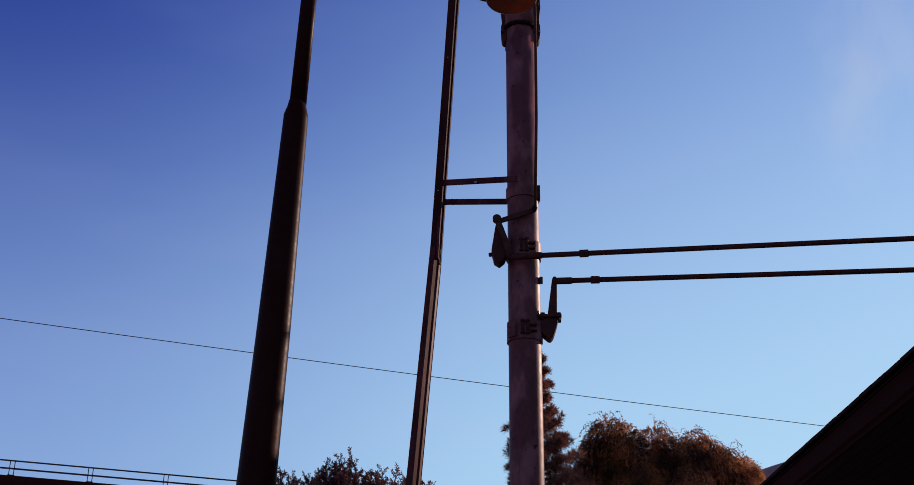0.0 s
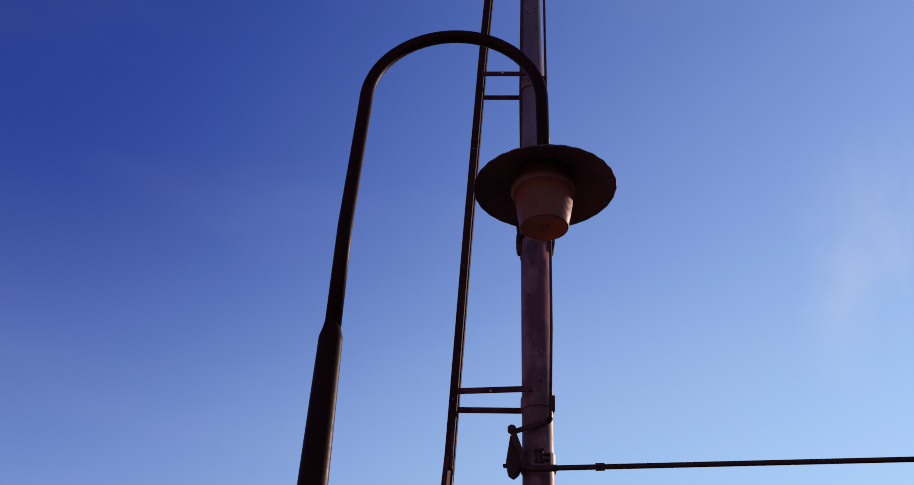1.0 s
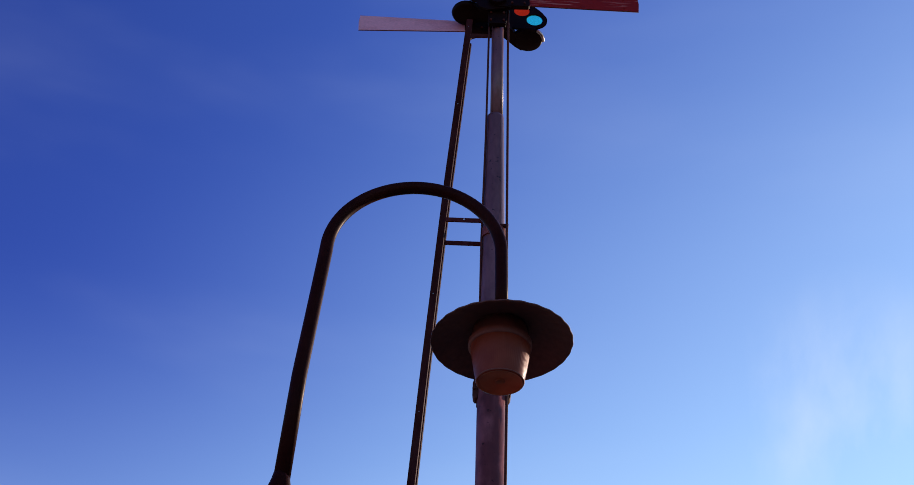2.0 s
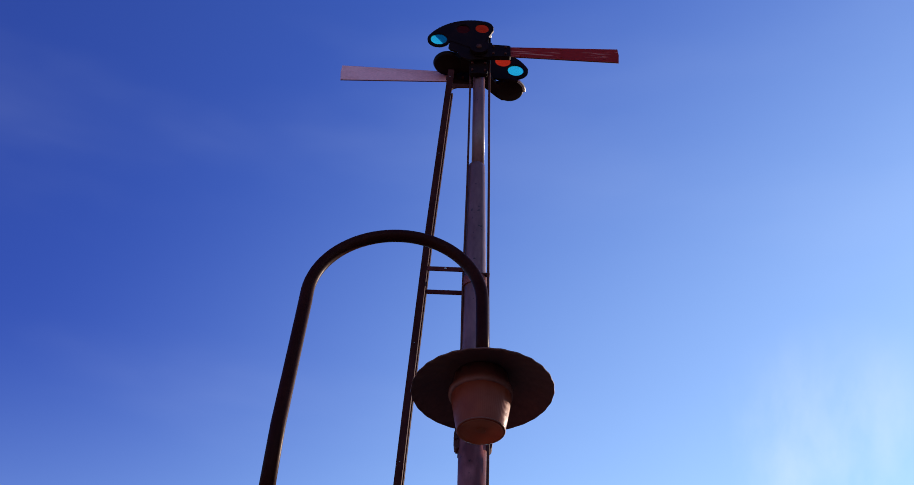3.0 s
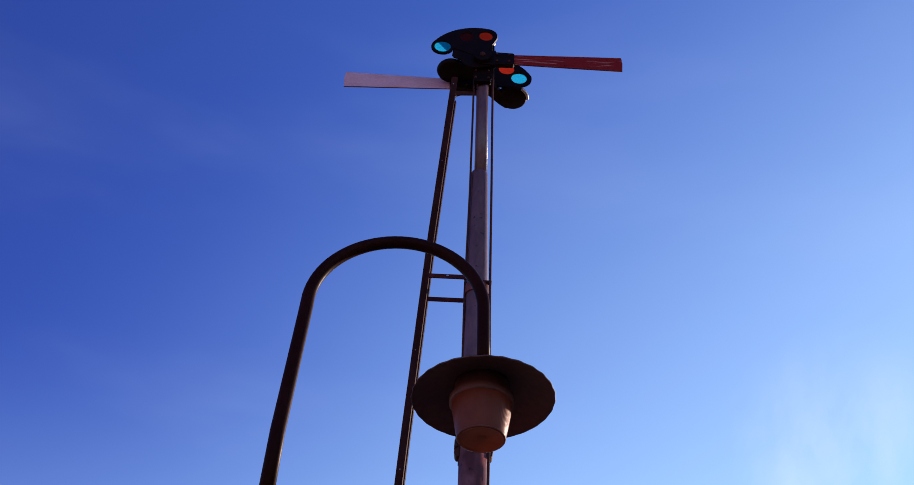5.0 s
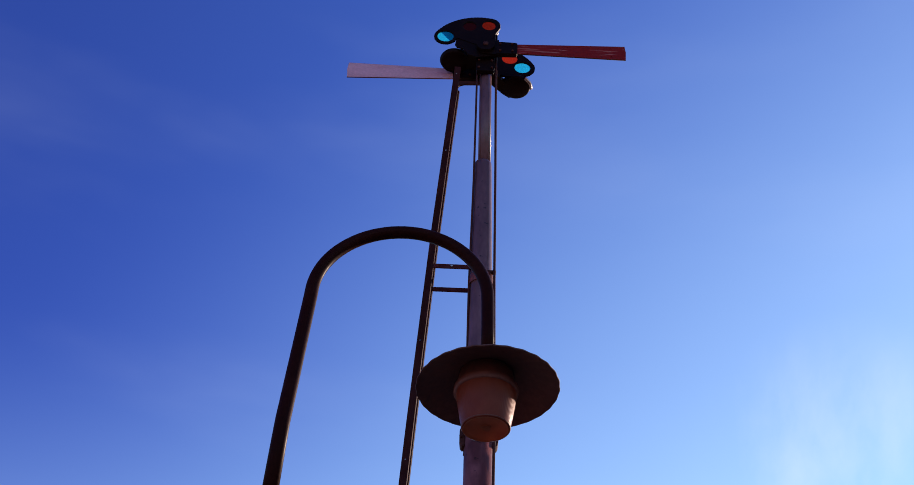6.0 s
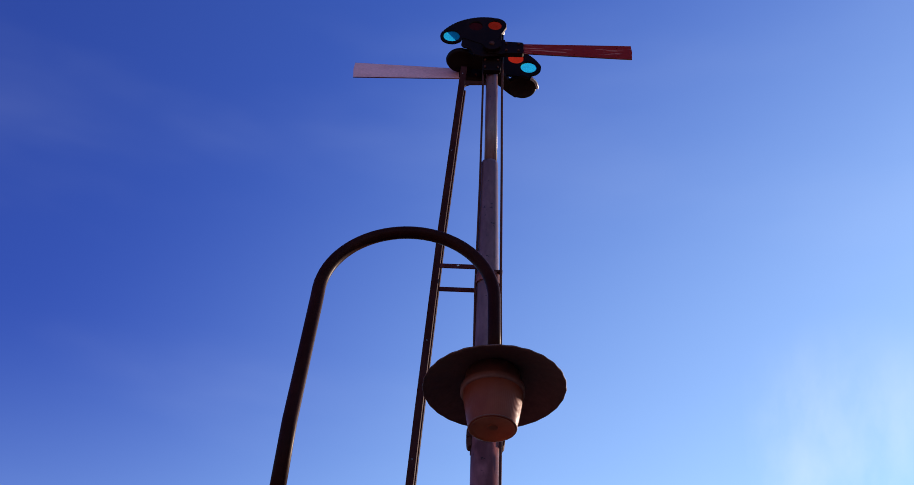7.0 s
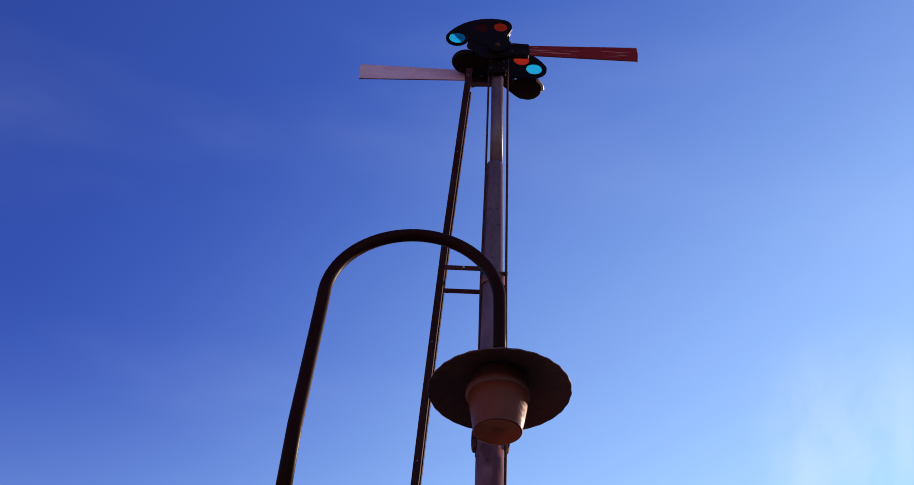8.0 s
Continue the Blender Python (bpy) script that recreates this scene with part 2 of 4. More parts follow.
# lighter copy of the lamp glass; light on its bottom is in the colour
MAT_GLOBE_BASE_LIT = refractor("lamp_refractor_base_lit", 0.45, (0.72, 0.24, 0.10), (0.42, 0.11, 0.045))
MAT_GLASS_BLUE = coloured_glass("blue_green_glass", (0.02, 0.62, 0.80), (0.05, 0.75, 0.95))
# darker copy of the red glass: its colour imitates too little light behind
MAT_GLASS_RED_SHADED = coloured_glass("shaded_red_glass", (0.24, 0.017, 0.008), (0.20, 0.011, 0.005))
MAT_GLASS_DIM = coloured_glass("dim_red_glass", (0.11, 0.009, 0.007), (0.09, 0.007, 0.005))
MAT_GLASS_BLUE_DEEP = coloured_glass("deep_blue_green_glass", (0.01, 0.30, 0.46), (0.02, 0.35, 0.52))
MAT_GLASS_RED = coloured_glass("red_glass", (0.52, 0.030, 0.009), (0.46, 0.022, 0.008))
MAT_STEEL = paint("bare_steel", (0.55, 0.52, 0.50), (0.30, 0.24, 0.22), rough=0.3, metal=0.8, scale=20)
MAT_WIRE = paint("wire_black", (0.015, 0.015, 0.02), (0.03, 0.03, 0.03), rough=0.6)
MAT_BARK = paint("bark", (0.070, 0.045, 0.035), (0.12, 0.075, 0.05), rough=0.9, scale=5, fine=18, bump=0.8, stretch=(1, 1, 0.25))
MAT_PINE = leafy("pine_needles", (0.075, 0.028, 0.022), (0.36, 0.140, 0.092), 0.38)
# sunlit gold and the shade between sprays are both put into this colour
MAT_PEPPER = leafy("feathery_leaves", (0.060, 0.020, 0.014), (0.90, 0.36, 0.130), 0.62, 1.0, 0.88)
# dark copy of the leaves, with the shade inside the crown in its colour
MAT_PEPPER_SHADED = leafy("shaded_inner_leaves", (0.018, 0.008, 0.006), (0.050, 0.020, 0.013), 0.1)
MAT_BUSH = leafy("dark_leaves", (0.065, 0.019, 0.016), (0.25, 0.078, 0.055), 0.3)
# unseen ground, made pale and warm to bounce light up onto undersides
MAT_GROUND = paint("platform_ground", (0.46, 0.30, 0.20), (0.36, 0.23, 0.15), rough=0.9, scale=0.6, fine=20, bump=0.5)
MAT_HILL = paint("dry_hill", (0.50, 0.20, 0.14), (0.38, 0.15, 0.10), rough=0.95, scale=0.02, fine=0.3, bump=0.0)
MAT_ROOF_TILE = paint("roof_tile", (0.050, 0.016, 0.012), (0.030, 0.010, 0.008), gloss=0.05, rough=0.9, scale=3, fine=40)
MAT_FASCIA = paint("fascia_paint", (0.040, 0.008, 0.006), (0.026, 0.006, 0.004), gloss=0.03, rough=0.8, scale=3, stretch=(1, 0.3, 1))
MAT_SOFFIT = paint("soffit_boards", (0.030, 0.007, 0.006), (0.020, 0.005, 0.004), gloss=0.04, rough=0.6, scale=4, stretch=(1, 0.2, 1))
MAT_WALL = paint("plaster", (0.42, 0.31, 0.24), (0.32, 0.23, 0.18), rough=0.9, scale=1.2, fine=30)
MAT_BROWN = paint("brown_parapet", (0.040, 0.011, 0.008), (0.028, 0.008, 0.006), gloss=0.05, rough=0.85, scale=0.8, fine=12)


# ------------------------------------------------------------- building helpers
def mesh_of(name, verts, faces, material, smooth=False):
    me = bpy.data.meshes.new(name)
    me.from_pydata([tuple(v) for v in verts], [], faces)
    me.materials.append(material)
    if smooth:
        me.polygons.foreach_set("use_smooth", [True] * len(me.polygons))
    me.update()
    return me


def part(name, shape, material, parent, label="", smooth=False):
    """One mesh object from (verts, faces) or a bmesh, under a thing or a part; with no parent it is a thing."""
    if isinstance(shape, bmesh.types.BMesh):
        me = bpy.data.meshes.new(name)
        bmesh.ops.recalc_face_normals(shape, faces=shape.faces)
        shape.to_mesh(me)
        shape.free()
        me.materials.append(material)
        if smooth:
            me.polygons.foreach_set("use_smooth", [True] * len(me.polygons))
    else:
        me = mesh_of(name, shape[0], shape[1], material, smooth)
    ob = new(name, me)
    if parent is not None:
        ob.parent = parent
    return tagged(ob, label=label)


def thing(name, label, category, group="", kind=""):
    return tagged(new(name), label, category, group, kind)


def join(*shapes):
    verts, faces = [], []
    for v, f in shapes:
        k = len(verts)
        verts += list(v)
        faces += [tuple(i + k for i in q) for q in f]
    return verts, faces


def tube(points, radii, sides=16, caps=True):
    """A round tube along a line of points, with a radius for each."""
    pts = [Vector(p) for p in points]
    if not isinstance(radii, (list, tuple)):
        radii = [radii] * len(pts)
    verts, faces = [], []
    ref = None
    for i, p in enumerate(pts):
        d = (pts[min(i + 1, len(pts) - 1)] - pts[max(i - 1, 0)]).normalized()
        if ref is None:
            ref = Vector((0, 1, 0)) if abs(d.y) < 0.8 else Vector((1, 0, 0))
        u = (ref - d * ref.dot(d)).normalized()
        ref = u
        v = d.cross(u)
        for k in range(sides):
            a = 2 * math.pi * k / sides
            verts.append(p + (u * math.cos(a) + v * math.sin(a)) * radii[i])
    for i in range(len(pts) - 1):
        for k in range(sides):
            a, b = i * sides + k, i * sides + (k + 1) % sides
            faces.append((a, b, b + sides, a + sides))
    if caps:
        faces.append(tuple(reversed(range(sides))))
        faces.append(tuple(range((len(pts) - 1) * sides, len(pts) * sides)))
    return verts, faces


def lathe(profile, centre, sides=32, wave=0.0, waves=0, caps=True):
    """A shape turned about the upright through centre, from (radius, z) pairs; a wave may ripple its radius."""
    cx, cy, cz = centre
    top = max(r for r, z in profile)
    verts, faces = [], []
    for r, z in profile:
        for k in range(sides):
            a = 2 * math.pi * k / sides
            g = wave * (r / top) ** 2 * math.cos(waves * a)
            rr = r * (1 + g)
            verts.append(Vector((cx + rr * math.cos(a), cy + rr * math.sin(a), cz + z + g * 0.30 * r)))
    for i in range(len(profile) - 1):
        for k in range(sides):
            a, b = i * sides + k, i * sides + (k + 1) % sides
            faces.append((a, b, b + sides, a + sides))
    if caps:
        faces.append(tuple(reversed(range(sides))))
        faces.append(tuple(range((len(profile) - 1) * sides, len(profile) * sides)))
    return verts, faces


def slab(outline, y0, y1, bevel=0.0):
    """A plate with an outline in x and z, from y0 to y1, its edges bevelled."""
    bm = bmesh.new()
    front = [bm.verts.new((x, y0, z)) for x, z in outline]
    back = [bm.verts.new((x, y1, z)) for x, z in outline]
    bm.faces.new(front)
    bm.faces.new(list(reversed(back)))
    k = len(front)
    for i in range(k):
        bm.faces.new((front[i], back[i], back[(i + 1) % k], front[(i + 1) % k]))
    if bevel:
        bmesh.ops.bevel(bm, geom=list(bm.edges), offset=bevel, segments=2, affect="EDGES", profile=0.6)
    return bm


def block(centre, size, bevel=0.0, m=None):
    bm = bmesh.new()
    bmesh.ops.create_cube(bm, size=1.0)
    bmesh.ops.scale(bm, vec=size, verts=bm.verts)
    if bevel:
        bmesh.ops.bevel(bm, geom=list(bm.edges), offset=bevel, segments=2, affect="EDGES", profile=0.6)
    if m is not None:
        bmesh.ops.transform(bm, matrix=m, verts=bm.verts)
    bmesh.ops.translate(bm, vec=centre, verts=bm.verts)
    return bm


def bar(a, b, wide, thick, up=(0, 0, 1), bevel=0.002):
    """A flat bar from a to b: wide across up, thick the other way."""
    a, b = Vector(a), Vector(b)
    d = (b - a).normalized()
    s = d.cross(Vector(up)).normalized()
    u = s.cross(d)
    m = Matrix((d, s, u)).transposed().to_4x4()
    return block((a + b) / 2, ((b - a).length, thick, wide), bevel, m)


def bolt(at, way, radius=0.012, length=0.02):
    """A hexagonal bolt head."""
    at, way = Vector(at), Vector(way).normalized()
    return tube([at, at + way * length * 0.8, at + way * length], [radius, radius, radius * 0.75], 6)


# ------------------------------------------------------------- ground and distance
def ground_sheet():
    verts, faces = [], []
    rings = [0, 3, 8, 20, 45, 90, 200, 500, 1200, 2600]
    sides = 48
    for r in rings[1:]:
        for k in range(sides):
            a = 2 * math.pi * k / sides
            x, y = r * math.cos(a), r * math.sin(a)
            rise = 0.0 if r < 60 else 0.35 * noise.noise(Vector((x * 0.01, y * 0.01, 0))) * min(1, r / 300)
            verts.append((x, y, rise))
    verts.append((0, 0, 0))
    c = len(verts) - 1
    for k in range(sides):
        faces.append((c, k, (k + 1) % sides))
    for i in range(len(rings) - 2):
        for k in range(sides):
            a, b = i * sides + k, i * sides + (k + 1) % sides
            faces.append((a, a + sides, b + sides, b))
    ob = new("ground", mesh_of("ground", verts, faces, MAT_GROUND, True))
    return tagged(ob, "unseen station yard ground, its pale sandy brown chosen to bounce warm light", "ground", kind="structure")


def hill():
    """A dry ridge far off that climbs to the right behind the station roof."""
    verts, faces = [], []
    nx, ny = 90, 14
    for j in range(ny):
        for i in range(nx):
            x = -120 + 1100 * i / (nx - 1)
            y = 620 + 420 * j / (ny - 1)
            t = j / (ny - 1)
            crest = 30 + (164 + 0.34 * (min(x, 420) - 160)) / (1 + math.exp(-(x - 40) / 22))
            h = crest * math.sin(math.pi * min(1.0, 0.02 + t * 0.98)) ** 0.8
            h *= 1 + 0.015 * noise.noise(Vector((x * 0.03, y * 0.03, 2)))
            verts.append((x, y, max(h, 0) - 2))
    for j in range(ny - 1):
        for i in range(nx - 1):
            a = j * nx + i
            faces.append((a, a + 1, a + nx + 1, a + nx))
    ob = new("backdrop", mesh_of("backdrop", verts, faces, MAT_HILL, True))
    return tagged(ob, "pinkish-brown dry hill ridge in the distance", "hill", kind="structure")


ground_sheet()
hill()

# ------------------------------------------------------------- semaphore signal
MY = 6.20


def mx(z):
    return 0.047 - 0.0060 * (z - 4.0)


signal = thing("semaphore_signal", "tall silver-painted steel semaphore signal post with two outstretched arms", "railway signal")

zs = [0.0, 1.5, 3.0, 4.5, 5.70]
part("lower_tube", tube([(mx(z), MY, z) for z in zs], [0.0925, 0.092, 0.091, 0.0898, 0.0893], 40), MAT_MAST, signal, smooth=True)
zs = [5.68, 6.2, 6.9, 7.5, 8.10, 8.125, 8.13]
part("middle_tube", tube([(mx(z), MY, z) for z in zs], [0.0880, 0.0835, 0.0775, 0.0715, 0.0655, 0.0640, 0.0500], 40), MAT_MAST_UP, signal, smooth=True)
# top end added unseen behind the spectacle, to keep light off the glass
part("upper_tube", tube([(mx(z) + 0.009, MY, z) for z in (8.10, 8.8, 9.76)], [0.0485, 0.0485, 0.0485], 32), MAT_MAST_UP, signal, smooth=True)
part("hidden_cap", lathe([(0.0485, 0), (0.060, 0.0), (0.062, 0.03), (0.045, 0.055), (0.015, 0.07)], (mx(9.76) + 0.009, MY, 9.76), 24), MAT_BLACK, signal, smooth=True)
part("base_plate", block((mx(0), MY, 0.015), (0.42, 0.42, 0.03), 0.004), MAT_IRON, signal)


def band(z, height, radius, thick, name="clamp_band"):
    shape = lathe([(radius, -height / 2), (radius + thick, -height / 2), (radius + thick, height / 2), (radius, height / 2)], (mx(z), MY, z), 40, caps=False)
    v, f = shape
    n = 40
    f = f + [(3 * n + k, 3 * n + (k + 1) % n, (k + 1) % n, k) for k in range(n)]
    return part(name, (v, f), MAT_MAST, signal)


# joint collar: a cast sleeve with a bolted lug at either side
collar = part("joint_collar", lathe([(0.089, 0.0), (0.101, 0.0), (0.101, 0.10), (0.104, 0.13), (0.104, 0.24), (0.097, 0.26), (0.088, 0.27)], (mx(5.7), MY, 5.69), 40), MAT_MAST, signal, "cast collar where the post sections meet", True)
for side in (-1, 1):
    x = mx(5.7)
    pts = [(0.090, 5.598), (0.110, 5.596), (0.120, 5.612), (0.125, 5.66), (0.124, 5.715), (0.113, 5.735), (0.111, 5.755), (0.120, 5.785), (0.127, 5.84), (0.125, 5.91), (0.114, 5.945), (0.090, 5.948)]
    outline = [(x + side * (a if side > 0 else a - 0.006), z) for a, z in pts]
    part("lug", slab(outline, MY - 0.035, MY + 0.035, 0.006), MAT_IRON, collar)
    part("bolt", bolt((x + side * 0.108, MY - 0.035, 5.665), (0, -1, 0), 0.012, 0.014), MAT_IRON, collar)
    part("bolt", bolt((x + side * 0.108, MY - 0.035, 5.865), (0, -1, 0), 0.012, 0.014), MAT_IRON, collar)
part("joint_ring", lathe([(0.089, -0.010), (0.106, -0.010), (0.106, 0.010), (0.089, 0.010)], (mx(5.69), MY, 5.695), 40, caps=False), MAT_BLACK, collar, smooth=False)

# arms: one faces the viewer, the other shows its back
PZ = 9.365


def arm(name, label, side, y, material, edge, root, tip, half_root, half_tip, PZ):
    x0, x1 = mx(PZ) + side * root, mx(PZ) + side * tip
    holder = part(name, slab([(x0, PZ - half_root), (x1, PZ - half_tip), (x1 + side * 0.006, PZ + half_tip * 0.1), (x1, PZ + half_tip), (x0, PZ + half_root)], y - 0.006, y + 0.006, 0.003), material, signal, label)
    # pressed rib along the middle and rolled edges
    for s in (-1, 1):
        part("rolled_edge", tube([(x0, y, PZ + s * half_root), (x1, y, PZ + s * half_tip)], 0.0040, 8), edge, holder, smooth=True)
    return holder


arm_front = arm("signal_arm", "weathered dark red enamelled blade of the arm", 1, 6.07, MAT_ARM_RED, MAT_IRON, 0.235, 1.150, 0.060, 0.086, PZ)
arm_back = arm("signal_arm", "pale pinkish-white back of the other arm's blade", -1, 6.34, MAT_ARM_WHITE, MAT_LADDER, 0.235, 1.145, 0.062, 0.092, PZ - 0.02)
for s in (-1, 1):
    for t in (0.12, 0.5, 0.9):
        x = mx(PZ) + 0.24 + t * 0.88
        part("stud", bolt((x, 6.064, PZ + s * 0.05), (0, -1, 0), 0.006, 0.006), MAT_ARM_RED, arm_front)


def arm_casting(side, y, toward):
    """The black casting that carries blade and spectacle on the spindle."""
    x = mx(PZ)
    outline = [(x + side * 0.085, PZ - 0.084), (x + side * 0.250, PZ - 0.080), (x + side * 0.262, PZ - 0.07), (x + side * 0.262, PZ + 0.052), (x + side * 0.250, PZ + 0.062), (x + side * 0.085, PZ + 0.07)]
    c = part("arm_casting", slab(outline, y - 0.022, y + 0.022, 0.005), MAT_BLACK, signal, "black cast holder of the arm")
    for a in (0.12, 0.22):
        for b in (-0.05, 0.035):
            part("bolt", bolt((x + side * a, y + toward * 0.022, PZ + b), (0, toward, 0), 0.010, 0.012), MAT_IRON, c)
    part("boss", tube([(x, y - 0.05, PZ), (x, y + 0.05, PZ)], 0.075, 24), MAT_BLACK, c)
    part("web", slab([(x - side * 0.03, PZ - 0.08), (x + side * 0.11, PZ - 0.095), (x + side * 0.11, PZ + 0.095), (x - side * 0.03, PZ + 0.08)], y - 0.018, y + 0.018, 0.004), MAT_BLACK, c)
    return c


cast_front = arm_casting(1, 6.07, -1)
cast_back = arm_casting(-1, 6.34, -1)
part("spindle", tube([(mx(PZ), 6.012, PZ), (mx(PZ), 6.42, PZ)], 0.022, 16), MAT_IRON, signal, "dark iron spindle through the post", True)


# bearing plate and stem between the arms and the post
bearing = part("bearing", slab([(-0.050, 9.125), (0.088, 9.125), (0.094, 9.16), (0.094, 9.40), (-0.058, 9.40), (-0.058, 9.16)], 6.105, 6.148, 0.006), MAT_BLACK, signal, "black bearing casting at the post head")
for bx, bz in ((-0.035, 9.16), (0.070, 9.16), (-0.035, 9.25), (0.070, 9.25)):
    part("bolt", bolt((bx, 6.105, bz), (0, -1, 0), 0.010, 0.014), MAT_IRON, bearing)
part("stem", slab([(-0.238, PZ + 0.03), (-0.222, PZ + 0.0), (-0.160, PZ - 0.02), (-0.130, PZ - 0.09), (-0.055, PZ - 0.12), (0.086, PZ - 0.09), (0.100, PZ + 0.22), (-0.215, PZ + 0.20)], 6.064, 6.078, 0.003), MAT_BLACK, cast_front)


def spectacle(y, lenses, width, web_at):
    """A kidney-shaped black plate on an arc about the spindle, pierced for its glasses; lenses: degrees, reach, radius, colour."""
    x = mx(PZ)
    lenses = sorted(lenses)
    (a0, m0), (a1, m1) = lenses[0][:2], lenses[-1][:2]
    bm = bmesh.new()
    holes = [(x + m * math.cos(radians(a)), PZ + m * math.sin(radians(a)), r) for a, m, r, _ in lenses]
    # a fine sheet of small cells, cut to the outline, with round holes left open
    n_a, n_r = 300, 120
    lo, hi = a0 - 40, a1 + 34
    far = max(m0, m1) + width + 0.01

    def inside(px, pz):
        for hx, hz, r in holes:
            if math.hypot(px - hx, pz - hz) < r:
                return False
        d, a = math.hypot(px - x, pz - PZ), (math.degrees(math.atan2(pz - PZ, px - x)) + 90) % 360 - 90
        b = min(max(a, a0), a1)
        mid = m0 + (m1 - m0) * (b - a0) / (a1 - a0)
        ex, ez = x + mid * math.cos(radians(b)), PZ + mid * math.sin(radians(b))
        if math.hypot(px - ex, pz - ez) < width:
            return True
        return d < mid and web_at[0] <= a <= web_at[1]
    grid = {}
    for i in range(n_a + 1):
        for j in range(n_r + 1):
            a, d = radians(lo + (hi - lo) * i / n_a), 0.05 + (far - 0.05) * j / n_r
            grid[i, j] = (x + d * math.cos(a), PZ + d * math.sin(a))
    made = {}

    def vert(k, yy):
        if (k, yy) not in made:
            made[k, yy] = bm.verts.new((grid[k][0], yy, grid[k][1]))
        return made[k, yy]
    cells = set()
    for i in range(n_a):
        for j in range(n_r):
            px = sum(grid[i + a, j + b][0] for a in (0, 1) for b in (0, 1)) / 4
            pz = sum(grid[i + a, j + b][1] for a in (0, 1) for b in (0, 1)) / 4
            if inside(px, pz):
                cells.add((i, j))
    f, k = y - 0.010, y + 0.010
    for i, j in cells:
        q = [(i, j), (i + 1, j), (i + 1, j + 1), (i, j + 1)]
        bm.faces.new([vert(c, f) for c in q])
        bm.faces.new([vert(c, k) for c in reversed(q)])
        for (di, dj), (e0, e1) in zip(((0, -1), (1, 0), (0, 1), (-1, 0)), zip(q, q[1:] + q[:1])):
            if (i + di, j + dj) not in cells:
                bm.faces.new([vert(e0, f), vert(e0, k), vert(e1, k), vert(e1, f)])
    plate = part("spectacle", bm, MAT_BLACK, signal, "black spectacle plate with two round glasses")
    for (hx, hz, r), (_, _, _, colour) in zip(holes, lenses):
        if colour in "sd":
            glass, words = (MAT_GLASS_RED_SHADED, "dark red signal glass, shade put into its colour") if colour == "s" else (MAT_GLASS_DIM, "almost black red pane for the darker part of the red glass")
        else:
            glass, words = (MAT_GLASS_BLUE, "blue-green signal glass") if colour == "b" else (MAT_GLASS_RED, "red signal glass")
        bm = bmesh.new()
        bmesh.ops.create_circle(bm, cap_ends=True, segments=32, radius=r + 0.004, matrix=Matrix.Translation((hx, y, hz)) @ pose(0, 0, 0, 90))
        pane = part("glass", bm, glass, plate, words)
        if colour == "b" and y < MY:
            # an added piece in deeper blue-green darkens about half of the pane
            half = [(hx + r * math.cos(radians(t)), hz + r * math.sin(radians(t))) for t in range(-50, 121, 10)]
            part("added_dark_piece", slab(half, y + 0.003, y + 0.007), MAT_GLASS_BLUE_DEEP, pane, "added deeper blue-green piece that darkens part of the pane")
        rim = []
        for i in range(33):
            t = 2 * math.pi * i / 32
            rim.append((hx + r * math.cos(t), y, hz + r * math.sin(t)))
        part("rim", tube(rim, 0.009, 6, False), MAT_BLACK, plate)
    return plate


# the middle pane is added, for the darker part of the red glass
spectacle(6.07, [(85, 0.298, 0.066, "s"), (116, 0.310, 0.064, "d"), (158, 0.360, 0.076, "b")], 0.094, (66, 155))
spectacle(6.34, [(16, 0.335, 0.075, "b"), (44, 0.300, 0.075, "r")], 0.104, (-8, 80))


def signal_lamp(x, y, z, wide):
    """A flat black round lamp case at the end of a paddle-shaped bracket from the post."""
    case = part("signal_lamp", lathe([(0.03, 0.0), (0.104, 0.003), (0.112, 0.010), (0.122, 0.034), (0.118, 0.046), (0.090, 0.058), (0.03, 0.066)], (x, y, z), 40), MAT_BLACK, signal, "black round signal lamp case", True)
    qx = mx(z)
    d = math.copysign(1, x - qx)
    bm = bmesh.new()
    outline = [(qx, y * 0.25 + MY * 0.75 - wide), (x - d * 0.11, y - wide * 0.75), (x - d * 0.06, y - wide * 1.15), (x, y - 0.10), (x, y + 0.10), (x - d * 0.06, y + wide * 1.15), (x - d * 0.11, y + wide * 0.75), (qx, y * 0.25 + MY * 0.75 + wide)]
    low = [bm.verts.new((a, b, z + 0.008)) for a, b in outline]
    top = [bm.verts.new((a, b, z + 0.055)) for a, b in outline]
    bm.faces.new(low)
    bm.faces.new(top[::-1])
    for i in range(len(low)):
        j = (i + 1) % len(low)
        bm.faces.new((low[i], top[i], top[j], low[j]))
    part("bracket", bm, MAT_BLACK, case)
    return case


lamp_a = signal_lamp(-0.238, 6.21, 9.335, 0.090)
lamp_b = signal_lamp(0.290, 6.44, 9.300, 0.090)
# a short steel arc, added only where sunlight glints on the case edge
rim = [(0.290 + 0.121 * math.cos(radians(t)), 6.44 + 0.121 * math.sin(radians(t)), 9.322) for t in range(-58, 3, 6)]
part("rim_glint", tube(rim, 0.016, 8), MAT_STEEL, lamp_b, "short steel arc added for the sun's glint on the lamp edge", True)

# pull rods along the post
part("pull_rod", tube([(-0.047, 6.16, 9.33), (-0.046, 6.16, 8.6), (-0.046, 6.16, 7.9), (-0.055, 6.18, 6.9), (-0.048, 6.2, 5.95), (-0.048, 6.2, 5.55)], 0.0085, 10), MAT_IRON, signal, smooth=True)
